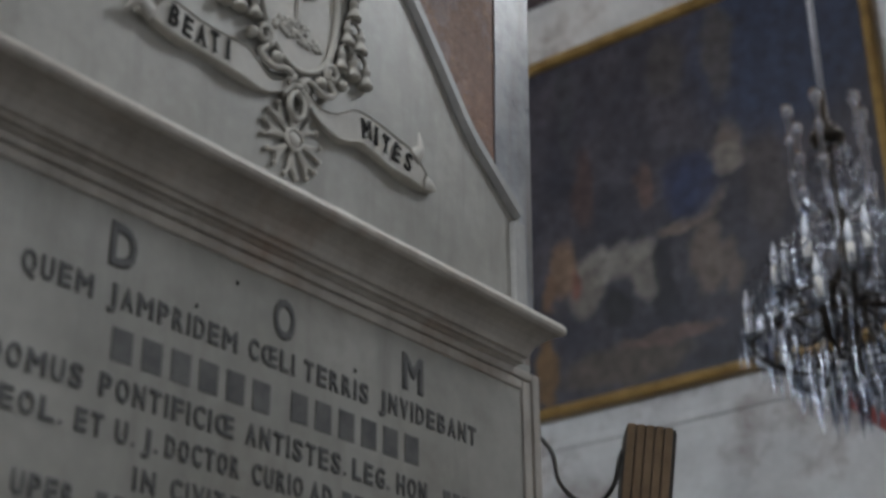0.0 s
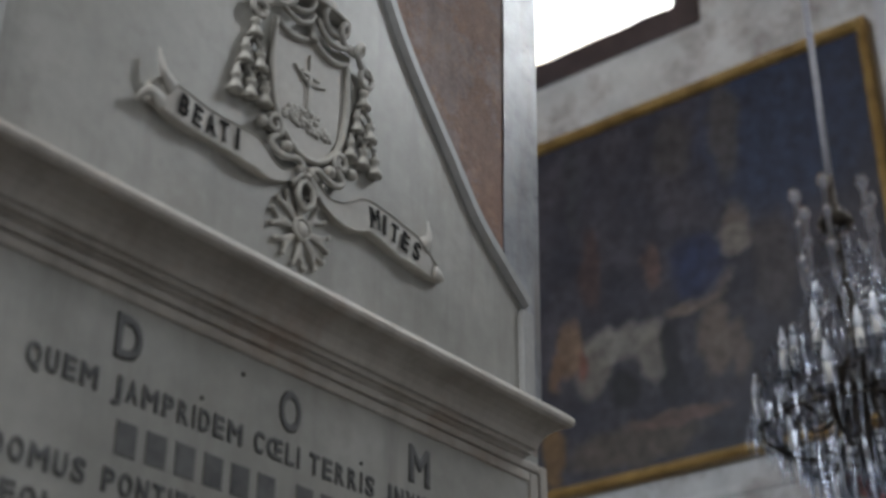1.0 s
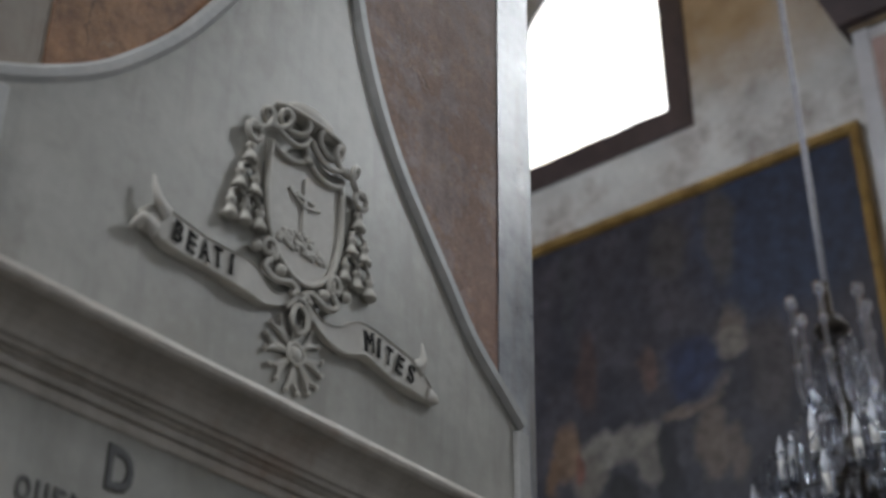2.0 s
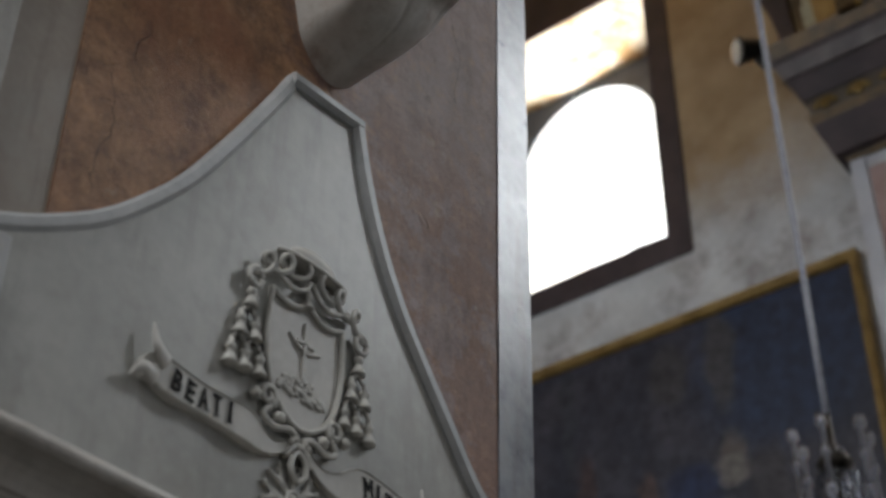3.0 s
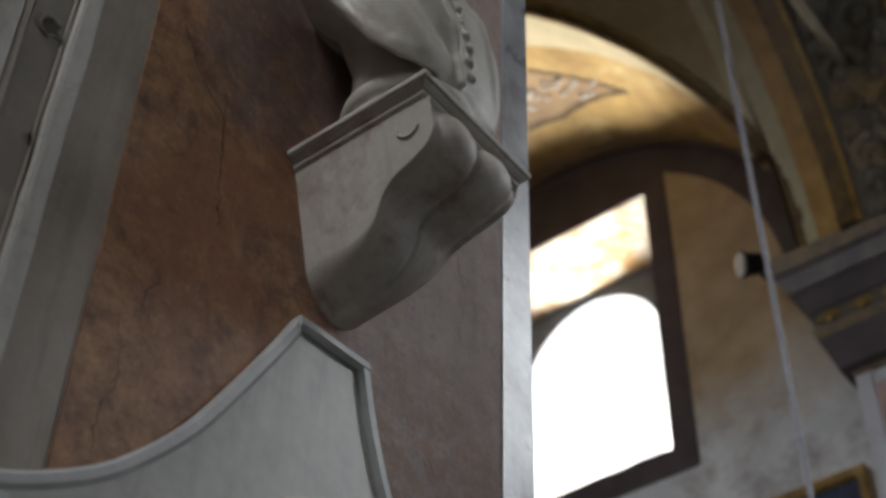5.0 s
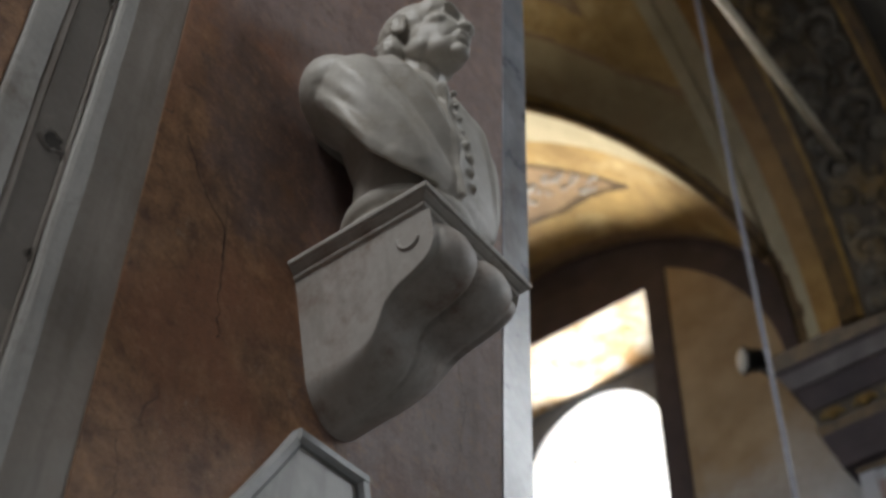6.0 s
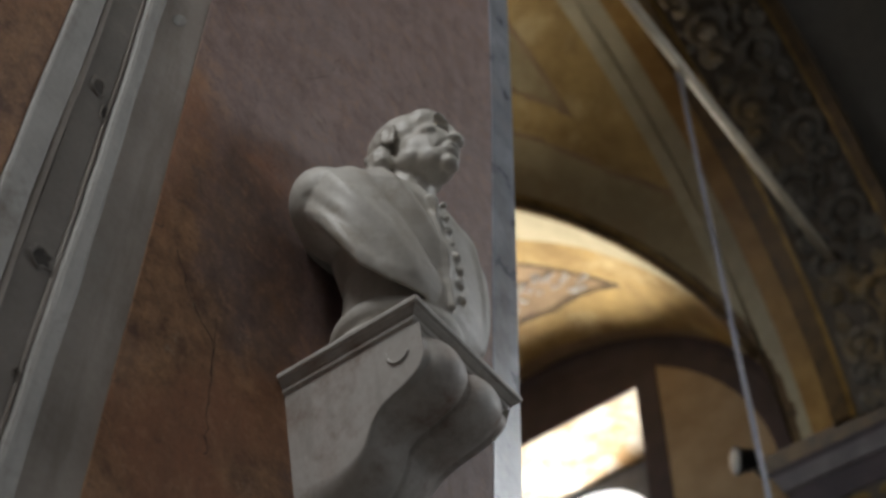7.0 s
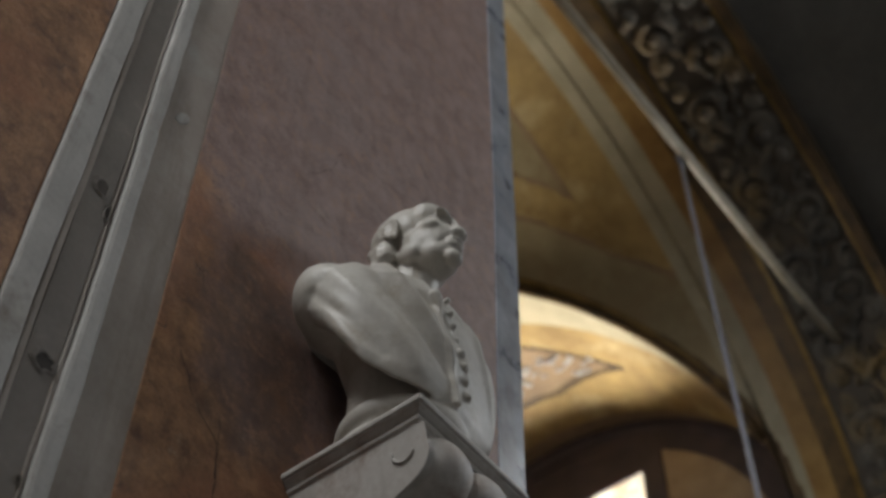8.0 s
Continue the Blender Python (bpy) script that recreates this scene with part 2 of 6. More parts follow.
def fresco_wall_material():
    """Pink limewash, flaked to orange-brown earth plaster in a broad patch, with cracks and sooty spots."""
    m = bpy.data.materials.new("pink_limewash_over_orange_plaster")
    m.use_nodes = True
    nt = m.node_tree
    b = nt.nodes["Principled BSDF"]
    tc = nt.nodes.new("ShaderNodeTexCoord")
    obj = tc.outputs["Object"]

    def noise_of(scale, detail, rough):
        n = nt.nodes.new("ShaderNodeTexNoise")
        n.inputs["Scale"].default_value, n.inputs["Detail"].default_value, n.inputs["Roughness"].default_value = scale, detail, rough
        nt.links.new(obj, n.inputs["Vector"])
        return n.outputs["Fac"]

    def ramp_of(src, a, z, c0=(0, 0, 0), c1=(1, 1, 1)):
        r = nt.nodes.new("ShaderNodeValToRGB")
        r.color_ramp.elements[0].position, r.color_ramp.elements[1].position = a, z
        r.color_ramp.elements[0].color, r.color_ramp.elements[1].color = (*c0, 1), (*c1, 1)
        nt.links.new(src, r.inputs[0])
        return r.outputs[0]

    def mix(f, a, c, kind="MIX"):
        x = nt.nodes.new("ShaderNodeMixRGB")
        x.blend_type = kind
        for k, s in enumerate((f, a, c)):
            if isinstance(s, tuple):
                x.inputs[k].default_value = (*s, 1)
            elif isinstance(s, float):
                x.inputs[k].default_value = s
            else:
                nt.links.new(s, x.inputs[k])
        return x.outputs[0]

    def arith(op, a, c):
        x = nt.nodes.new("ShaderNodeMath")
        x.operation = op
        for k, s in enumerate((a, c)):
            if isinstance(s, (int, float)):
                x.inputs[k].default_value = s
            else:
                nt.links.new(s, x.inputs[k])
        return x.outputs[0]

    sep = nt.nodes.new("ShaderNodeSeparateXYZ")
    nt.links.new(obj, sep.inputs[0])
    big, mid_n, fine = noise_of(1.7, 7, 0.6), noise_of(9, 12, 0.78), noise_of(70, 5, 0.7)
    streak = stretched(nt, obj)
    pink = mix(ramp_of(mid_n, 0.38, 0.66), (0.225, 0.145, 0.13), (0.37, 0.262, 0.235))
    pink = mix(ramp_of(big, 0.5, 0.64), pink, (0.30, 0.22, 0.205))
    orange = mix(ramp_of(mid_n, 0.40, 0.62), (0.15, 0.070, 0.036), (0.45, 0.240, 0.118))
    orange = mix(ramp_of(big, 0.48, 0.62), orange, (0.32, 0.138, 0.070))
    # patch where the limewash is gone: low on the wall and towards the moulded band
    fall = arith("ADD", arith("MULTIPLY", arith("SUBTRACT", 5.0, sep.outputs["Z"]), 0.75), arith("MULTIPLY", arith("SUBTRACT", 1.72, sep.outputs["X"]), 1.1))
    edge = arith("ADD", fall, arith("MULTIPLY", arith("SUBTRACT", big, 0.5), 2.2))
    edge = arith("ADD", edge, arith("MULTIPLY", arith("SUBTRACT", mid_n, 0.5), 1.0))
    gone = ramp_of(edge, 0.35, 0.75)
    right = arith("LESS_THAN", sep.outputs["X"], 1.8)
    worn = mix(arith("MULTIPLY", gone, right), pink, orange)
    # scabbed wear on the slope beside the tablet
    scab = arith("MULTIPLY", ramp_of(noise_of(3.6, 11, 0.78), 0.47, 0.53), ramp_of(arith("MULTIPLY", arith("SUBTRACT", 4.35, sep.outputs["Z"]), 0.9), 0.0, 0.5))
    scab = arith("MULTIPLY", scab, arith("SUBTRACT", 1.0, right))
    worn = mix(arith("MULTIPLY", scab, 0.8), worn, (0.25, 0.115, 0.065))
    # a squarish patch with a wavering edge, darker than the rest
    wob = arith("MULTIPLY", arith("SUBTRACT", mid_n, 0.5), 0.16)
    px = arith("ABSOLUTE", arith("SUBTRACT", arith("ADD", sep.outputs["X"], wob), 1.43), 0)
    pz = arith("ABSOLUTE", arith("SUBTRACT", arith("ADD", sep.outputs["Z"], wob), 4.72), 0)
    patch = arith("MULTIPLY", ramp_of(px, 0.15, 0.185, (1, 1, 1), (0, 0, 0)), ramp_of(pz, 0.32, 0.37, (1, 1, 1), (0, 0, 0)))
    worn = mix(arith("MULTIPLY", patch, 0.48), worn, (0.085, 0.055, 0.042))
    grain = noise_of(24, 12, 0.85)
    worn = mix(arith("MULTIPLY", ramp_of(grain, 0.52, 0.60), 0.50), worn, (0.47, 0.262, 0.152))
    worn = mix(arith("MULTIPLY", ramp_of(grain, 0.36, 0.46, (1, 1, 1), (0, 0, 0)), 0.55), worn, (0.09, 0.05, 0.032))
    pale = ramp_of(noise_of(16, 8, 0.7), 0.62, 0.70)
    worn = mix(arith("MULTIPLY", pale, 0.5), worn, (0.46, 0.35, 0.25))
    # cracks
    vor = nt.nodes.new("ShaderNodeTexVoronoi")
    vor.feature = "DISTANCE_TO_EDGE"
    vor.inputs["Scale"].default_value = 2.6
    warp = mix(0.35, obj, noise_vec(nt, obj, 5.0), "ADD")
    nt.links.new(warp, vor.inputs["Vector"])
    crack = ramp_of(vor.outputs["Distance"], 0.0, 0.007, (1, 1, 1), (0, 0, 0))
    crack = arith("MULTIPLY", crack, ramp_of(noise_of(2.3, 3, 0.5), 0.55, 0.62))
    worn = mix(arith("MULTIPLY", crack, 0.8), worn, (0.05, 0.03, 0.02))
    worn = mix(arith("MULTIPLY", ramp_of(streak, 0.50, 0.68), 0.28), worn, (0.10, 0.062, 0.045))
    worn = mix(arith("MULTIPLY", ramp_of(noise_of(5.5, 10, 0.8), 0.58, 0.63), 0.42), worn, (0.11, 0.055, 0.03))
    worn = mix(arith("MULTIPLY", ramp_of(fine, 0.5, 0.7), 0.35), worn, (0.10, 0.06, 0.045))
    nt.links.new(worn, b.inputs["Base Color"])
    b.inputs["Roughness"].default_value = 0.56
    bp = nt.nodes.new("ShaderNodeBump")
    bp.inputs["Strength"].default_value, bp.inputs["Distance"].default_value = 0.45, 0.012
    hsum = arith("ADD", arith("MULTIPLY", mid_n, 1.2), arith("MULTIPLY", fine, 0.25))
    hsum = arith("SUBTRACT", hsum, arith("MULTIPLY", crack, 0.6))
    hsum = arith("SUBTRACT", hsum, arith("MULTIPLY", gone, 0.25))
    nt.links.new(hsum, bp.inputs["Height"])
    nt.links.new(bp.outputs[0], b.inputs["Normal"])
    return m


def noise_vec(nt, obj, scale):
    n = nt.nodes.new("ShaderNodeTexNoise")
    n.inputs["Scale"].default_value = scale
    nt.links.new(obj, n.inputs["Vector"])
    return n.outputs["Color"]


FRESCO = fresco_wall_material()


def canvas_material():
    """Dark old oil painting: soft plain patches of colour on a brown and blue ground (coordinates in metres on the wall)."""
    m = bpy.data.materials.new("dark_oil_painting")
    m.use_nodes = True
    nt = m.node_tree
    b = nt.nodes["Principled BSDF"]
    tc = nt.nodes.new("ShaderNodeTexCoord")
    warp = nt.nodes.new("ShaderNodeMixRGB")
    warp.blend_type = "ADD"
    warp.inputs[0].default_value = 0.20
    nt.links.new(tc.outputs["Object"], warp.inputs[1])
    nt.links.new(noise_vec(nt, tc.outputs["Object"], 5.0), warp.inputs[2])
    base = nt.nodes.new("ShaderNodeTexNoise")
    base.inputs["Scale"].default_value, base.inputs["Detail"].default_value = 2.2, 8
    nt.links.new(tc.outputs["Object"], base.inputs["Vector"])
    r = nt.nodes.new("ShaderNodeValToRGB")
    r.color_ramp.elements[0].position, r.color_ramp.elements[1].position = 0.36, 0.66
    r.color_ramp.elements[0].color, r.color_ramp.elements[1].color = (0.022, 0.022, 0.032, 1), (0.050, 0.045, 0.056, 1)
    nt.links.new(base.outputs["Fac"], r.inputs[0])
    col = r.outputs[0]
    patches = ((2.69, 7.20, 0.10, 0.15, (0.13, 0.105, 0.085), 0.9),
               (2.73, 7.01, 0.16, 0.10, (0.15, 0.13, 0.115), 0.9),
               (3.14, 6.58, 0.22, 0.05, (0.13, 0.1, 0.08), 0.9),
               (2.93, 6.74, 0.10, 0.12, (0.1, 0.08, 0.07), 0.9),
               (3.84, 6.44, 0.28, 0.13, (0.17, 0.155, 0.14), 0.9),
               (3.49, 6.30, 0.10, 0.22, (0.15, 0.135, 0.12), 0.9),
               (4.06, 6.26, 0.14, 0.18, (0.13, 0.115, 0.1), 0.9),
               (2.98, 6.25, 0.13, 0.24, (0.11, 0.085, 0.07), 0.9),
               (2.77, 6.15, 0.08, 0.20, (0.09, 0.07, 0.06), 0.9),
               (3.35, 6.17, 0.08, 0.30, (0.012, 0.012, 0.016), 0.9),
               (3.76, 6.04, 0.12, 0.14, (0.012, 0.012, 0.014), 0.9),
               (4.26, 6.51, 0.10, 0.20, (0.15, 0.095, 0.06), 0.9),
               (4.40, 6.35, 0.06, 0.16, (0.12, 0.07, 0.04), 0.9),
               (4.16, 6.34, 0.05, 0.12, (0.13, 0.05, 0.04), 0.9),
               (3.48, 7.03, 0.07, 0.18, (0.09, 0.055, 0.048), 0.9),
               (4.04, 7.16, 0.09, 0.30, (0.05, 0.03, 0.028), 0.9),
               (3.74, 5.58, 0.50, 0.14, (0.07, 0.055, 0.045), 0.9),
               (3.33, 5.73, 0.35, 0.05, (0.1, 0.065, 0.055), 0.9),
               (2.15, 7.94, 0.70, 0.70, (0.02, 0.03, 0.062), 0.9),
               (2.73, 8.01, 0.12, 0.40, (0.055, 0.05, 0.052), 0.9),
               (3.20, 8.03, 0.15, 0.25, (0.045, 0.04, 0.042), 0.9),
               (3.06, 6.90, 0.20, 0.25, (0.014, 0.022, 0.06), 0.9),
               (4.18, 8.18, 0.06, 0.60, (0.035, 0.035, 0.042), 0.9),
               (4.46, 5.69, 0.07, 0.25, (0.13, 0.075, 0.03), 0.9),
               (2.43, 6.70, 0.15, 0.35, (0.05, 0.042, 0.045), 0.9))
    for y, z, w, h, c, strength in patches:
        mp = nt.nodes.new("ShaderNodeMapping")
        mp.vector_type = "TEXTURE"
        mp.inputs["Location"].default_value = (9.2, y + 0.10, z + 0.10)
        mp.inputs["Scale"].default_value = (50, w * 1.7, h * 1.7)
        nt.links.new(warp.outputs[0], mp.inputs["Vector"])
        g = nt.nodes.new("ShaderNodeTexGradient")
        g.gradient_type = "SPHERICAL"
        nt.links.new(mp.outputs[0], g.inputs["Vector"])
        rr = nt.nodes.new("ShaderNodeMapRange")
        rr.interpolation_type = "SMOOTHSTEP"
        rr.inputs["From Min"].default_value, rr.inputs["From Max"].default_value, rr.inputs["To Max"].default_value = 0.12, 0.5, strength
        nt.links.new(g.outputs["Fac"], rr.inputs["Value"])
        mx = nt.nodes.new("ShaderNodeMixRGB")
        nt.links.new(rr.outputs[0], mx.inputs[0])
        nt.links.new(col, mx.inputs[1])
        mx.inputs[2].default_value = (*c, 1)
        col = mx.outputs[0]
    dab = nt.nodes.new("ShaderNodeTexNoise")
    dab.inputs["Scale"].default_value, dab.inputs["Detail"].default_value, dab.inputs["Roughness"].default_value = 9, 8, 0.7
    nt.links.new(tc.outputs["Object"], dab.inputs["Vector"])
    mr = nt.nodes.new("ShaderNodeMapRange")
    mr.inputs["From Min"].default_value, mr.inputs["From Max"].default_value, mr.inputs["To Min"].default_value, mr.inputs["To Max"].default_value = 0.3, 0.7, 0.45, 1.5
    nt.links.new(dab.outputs["Fac"], mr.inputs["Value"])
    mul = nt.nodes.new("ShaderNodeMixRGB")
    mul.blend_type = "MULTIPLY"
    mul.inputs[0].default_value = 1.0
    nt.links.new(col, mul.inputs[1])
    nt.links.new(mr.outputs[0], mul.inputs[2])
    nt.links.new(mul.outputs[0], b.inputs["Base Color"])
    b.inputs["Roughness"].default_value = 0.5
    b.inputs["Specular IOR Level"].default_value = 0.35
    return m


CANVAS = canvas_material()


# ---- mesh helpers ----
def finish(name, bm, material, parent=None, label="", smooth=False):
    bmesh.ops.recalc_face_normals(bm, faces=bm.faces)
    me = bpy.data.meshes.new(name)
    bm.to_mesh(me)
    bm.free()
    me.materials.append(material)
    if smooth:
        for p in me.polygons:
            p.use_smooth = True
    ob = new(name, me)
    if parent is not None:
        ob.parent = parent
    if label:
        tagged(ob, label)
    return ob


def part(name, bm, material, parent, label="", smooth=False):
    """One mesh object under a thing or under a part."""
    return finish(name, bm, material, parent, label, smooth)


def thing(name, label, category, group="", at=(0, 0, 0)):
    ob = new(name)
    ob.empty_display_size = 0.1
    return tagged(ob, label, category, group)


def add_box(bm, x0, x1, y0, y1, z0, z1, bevel=0.0):
    r = bmesh.ops.create_cube(bm, size=1)
    for v in r["verts"]:
        v.co = Vector(((x0 + x1) / 2 + v.co.x * (x1 - x0), (y0 + y1) / 2 + v.co.y * (y1 - y0), (z0 + z1) / 2 + v.co.z * (z1 - z0)))
    if bevel:
        es = {e for v in r["verts"] for e in v.link_edges}
        bmesh.ops.bevel(bm, geom=list(es), offset=bevel, segments=2, affect="EDGES", profile=0.6)
    return bm


def boxed(*a, bevel=0.0):
    return add_box(bmesh.new(), *a, bevel=bevel)


def add_prism(bm, outline, back, front):
    """Outline of (x, z), extruded between two y."""
    a = [bm.verts.new((x, back, z)) for x, z in outline]
    c = [bm.verts.new((x, front, z)) for x, z in outline]
    n = len(outline)
    bm.faces.new(a)
    bm.faces.new(c[::-1])
    for i in range(n):
        bm.faces.new((a[i], a[(i + 1) % n], c[(i + 1) % n], c[i]))
    return bm


def add_loft(bm, rings, close_ring=True, caps=True):
    vs = [[bm.verts.new(p) for p in ring] for ring in rings]
    n = len(vs[0])
    for a, c in zip(vs, vs[1:]):
        for i in range(n if close_ring else n - 1):
            bm.faces.new((a[i], a[(i + 1) % n], c[(i + 1) % n], c[i]))
    if caps and close_ring:
        bm.faces.new(vs[0][::-1])
        bm.faces.new(vs[-1])
    return bm


def add_tube(bm, pts, radius, sides=6, flat=1.0, out=None):
    """Round tube along points; radius a number or a list. flat squeezes it along out."""
    pts = [Vector(p) for p in pts]
    rings = []
    ref = Vector(out) if out else Vector((0, 1, 0))
    for i, p in enumerate(pts):
        d = (pts[min(i + 1, len(pts) - 1)] - pts[max(i - 1, 0)]).normalized()
        s = d.cross(ref)
        if s.length < 1e-4:
            s = d.cross(Vector((1, 0, 0.3)))
        s.normalize()
        u = s.cross(d).normalized()
        r = radius[i] if isinstance(radius, (list, tuple)) else radius
        rings.append([p + s * math.cos(2 * math.pi * k / sides) * r + u * math.sin(2 * math.pi * k / sides) * r * flat for k in range(sides)])
    return add_loft(bm, rings)


def add_ball(bm, c, r, seg=10, scale=(1, 1, 1), rot=None):
    m = Matrix.Translation(c) @ (rot or Matrix()) @ Matrix.Diagonal((r * scale[0], r * scale[1], r * scale[2], 1))
    bmesh.ops.create_uvsphere(bm, u_segments=seg, v_segments=max(seg * 2 // 3, 4), radius=1, matrix=m)
    return bm


def add_lathe(bm, profile, centre, sides=24):
    """Profile of (radius, z) turned about the vertical through centre (x, y)."""
    rings = [[(centre[0] + r * math.cos(2 * math.pi * k / sides), centre[1] + r * math.sin(2 * math.pi * k / sides), z) for k in range(sides)] for r, z in profile]
    return add_loft(bm, rings)


def curve_points(ctrl, n=8):
    """Catmull-Rom through control points."""
    c = [Vector(p) for p in ctrl]
    c = [2 * c[0] - c[1]] + c + [2 * c[-1] - c[-2]]
    out = []
    for i in range(1, len(c) - 2):
        for k in range(n):
            t = k / n
            out.append(0.5 * ((2 * c[i]) + (c[i + 1] - c[i - 1]) * t + (2 * c[i - 1] - 5 * c[i] + 4 * c[i + 1] - c[i + 2]) * t * t + (3 * c[i] - c[i - 1] - 3 * c[i + 1] + c[i + 2]) * t ** 3))
    out.append(c[-2])
    return out


def text_mesh(text, width, height, depth, bold):
    """Built-in lettering as a mesh, fitted to a box of width x height in x, z, standing out towards -y."""
    cu = bpy.data.curves.new("lettering", "FONT")
    cu.body, cu.extrude, cu.bevel_depth, cu.bevel_resolution, cu.resolution_u = text, 0.02, bold, 0, 3
    ob = bpy.data.objects.new("lettering", cu)
    scene.collection.objects.link(ob)
    dg = bpy.context.evaluated_depsgraph_get()
    me = bpy.data.meshes.new_from_object(ob.evaluated_get(dg))
    bpy.data.objects.remove(ob)
    bpy.data.curves.remove(cu)
    xs, ys = [v.co.x for v in me.vertices], [v.co.y for v in me.vertices]
    x0, sx, sy = min(xs), width / (max(xs) - min(xs)), height / 0.70
    for v in me.vertices:
        v.co = Vector(((v.co.x - x0) * sx, -(v.co.z + 0.02) / 0.04 * depth, v.co.y * sy))
    return me

# ---- structure: floor, closing walls, the pier ----
tagged(finish("floor", boxed(-5.4, 9.9, -9.4, 12.4, -0.2, 0.0), STONE_FLOOR), "worn grey stone church floor", "floor", kind="structure")

# unseen west wall behind the camera, its two openings added for the lamps
bm = bmesh.new()
for y0, y1 in ((-9, -2.3), (0.3, 4.2), (6.8, 12)):
    add_box(bm, -5.3, -5.0, y0, y1, 0, 14.4)
for y0, y1, z0, z1 in ((-2.3, 0.3, 10.0, 13.2), (4.2, 6.8, 6.1, 9.8)):
    add_box(bm, -5.3, -5.0, y0, y1, 0, z0)
    add_box(bm, -5.3, -5.0, y0, y1, z1, 14.4)
tagged(finish("wall_west", bm, PLASTER), "unseen whitewashed plaster wall opened for two lamps", "wall", kind="structure")
# unseen end wall, opened for the added facade lamp
bm = bmesh.new()
add_box(bm, -5.3, 2.5, -9.3, -9.0, 0, 14.4)
add_box(bm, 5.5, 9.85, -9.3, -9.0, 0, 14.4)
add_box(bm, 2.5, 5.5, -9.3, -9.0, 0, 5.1)
add_box(bm, 2.5, 5.5, -9.3, -9.0, 8.9, 14.4)
tagged(finish("wall_south", bm, PLASTER), "unseen whitewashed plaster end wall", "wall", kind="structure")
tagged(finish("wall_north", boxed(-5.3, 9.85, 12.0, 12.3, 0, 14.4), PLASTER), "unseen whitewashed plaster end wall", "wall", kind="structure")

WALL_Y = 0.02


def pier_edge(z):
    """x of the pier's free corner at height z; it leans out a little."""
    return 2.445 + 0.0213 * z if z < 6.6 else 2.5856 + 0.003 * (z - 6.6)


LEVELS = (0, 1.5, 3, 4.5, 6, 6.6, 8, 10, 12, 13.6)
bm = bmesh.new()
add_loft(bm, [[(-0.6, WALL_Y, z), (pier_edge(z) - 0.004, WALL_Y, z), (pier_edge(z) + 0.01, WALL_Y + 0.016, z), (pier_edge(z) + 0.01, 1.5, z), (-0.6, 1.5, z)] for z in LEVELS])
pier = tagged(finish("wall_pier", bm, BAND), "church pier of painted plaster with moulded grey bands", "wall", kind="structure")


def strip(name, x0, x1, z0, z1, proud, material, lean=False, round_edge=0.0):
    """An upright painted or moulded strip on the pier, proud of its plaster."""
    bm = bmesh.new()
    zs = [z0 + (z1 - z0) * i / 160 for i in range(161)]
    rings = []
    for z in zs:
        a = x0 if not lean else pier_edge(z) - 0.135
        c = x1 if not lean else pier_edge(z) + 0.001
        e = round_edge
        if e:
            a += 0.006 * noise.noise(Vector((x0 * 7, z * 2.3, 1.0))) + 0.003 * noise.noise(Vector((x0 * 5, z * 9.0, 4.0)))
            c += 0.006 * noise.noise(Vector((x1 * 7, z * 2.1, 6.0))) + 0.003 * noise.noise(Vector((x1 * 5, z * 8.0, 9.0)))
        y = WALL_Y - proud
        if e:
            rings.append([(a, WALL_Y + 0.01, z), (a, y + e, z), (a + e * 0.3, y + e * 0.3, z), (a + e, y, z), (c - e, y, z), (c - e * 0.3, y + e * 0.3, z), (c, y + e, z), (c, WALL_Y + 0.01, z)])
        else:
            rings.append([(a, WALL_Y + 0.01, z), (a, y, z), (c, y, z), (c, WALL_Y + 0.01, z)])
    add_loft(bm, rings)
    return part(name, bm, material, pier)


# painted field behind the monument and beside the band
bm = bmesh.new()
zs = [2.8 + 10.6 * i / 20 for i in range(21)]
add_loft(bm, [[(1.100, WALL_Y + 0.01, z), (1.100, WALL_Y - 0.005, z), (pier_edge(z) - 0.133, WALL_Y - 0.005, z), (pier_edge(z) - 0.133, WALL_Y + 0.01, z)] for z in zs])
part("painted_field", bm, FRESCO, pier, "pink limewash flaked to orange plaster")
part("painted_field", boxed(-0.55, 0.713, WALL_Y - 0.005, WALL_Y + 0.01, 2.8, 13.4), FRESCO, pier, "pink limewash flaked to orange plaster")
strip("corner_strip", 0, 0, 2.8, 13.4, 0.009, STRIP, lean=True)
strip("moulding", 0.716, 0.793, 2.8, 13.4, 0.014, BAND_LIGHT, round_edge=0.009)
strip("channel_lip", 0.795, 0.812, 2.8, 13.4, 0.008, BAND, round_edge=0.004)
# the band between the lips has the darker plaster tone
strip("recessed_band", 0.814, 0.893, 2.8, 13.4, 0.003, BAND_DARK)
strip("channel_lip", 0.894, 0.904, 2.8, 13.4, 0.007, BAND, round_edge=0.003)
strip("moulding", 0.906, 0.960, 2.8, 13.4, 0.018, BAND_LIGHT, round_edge=0.012)

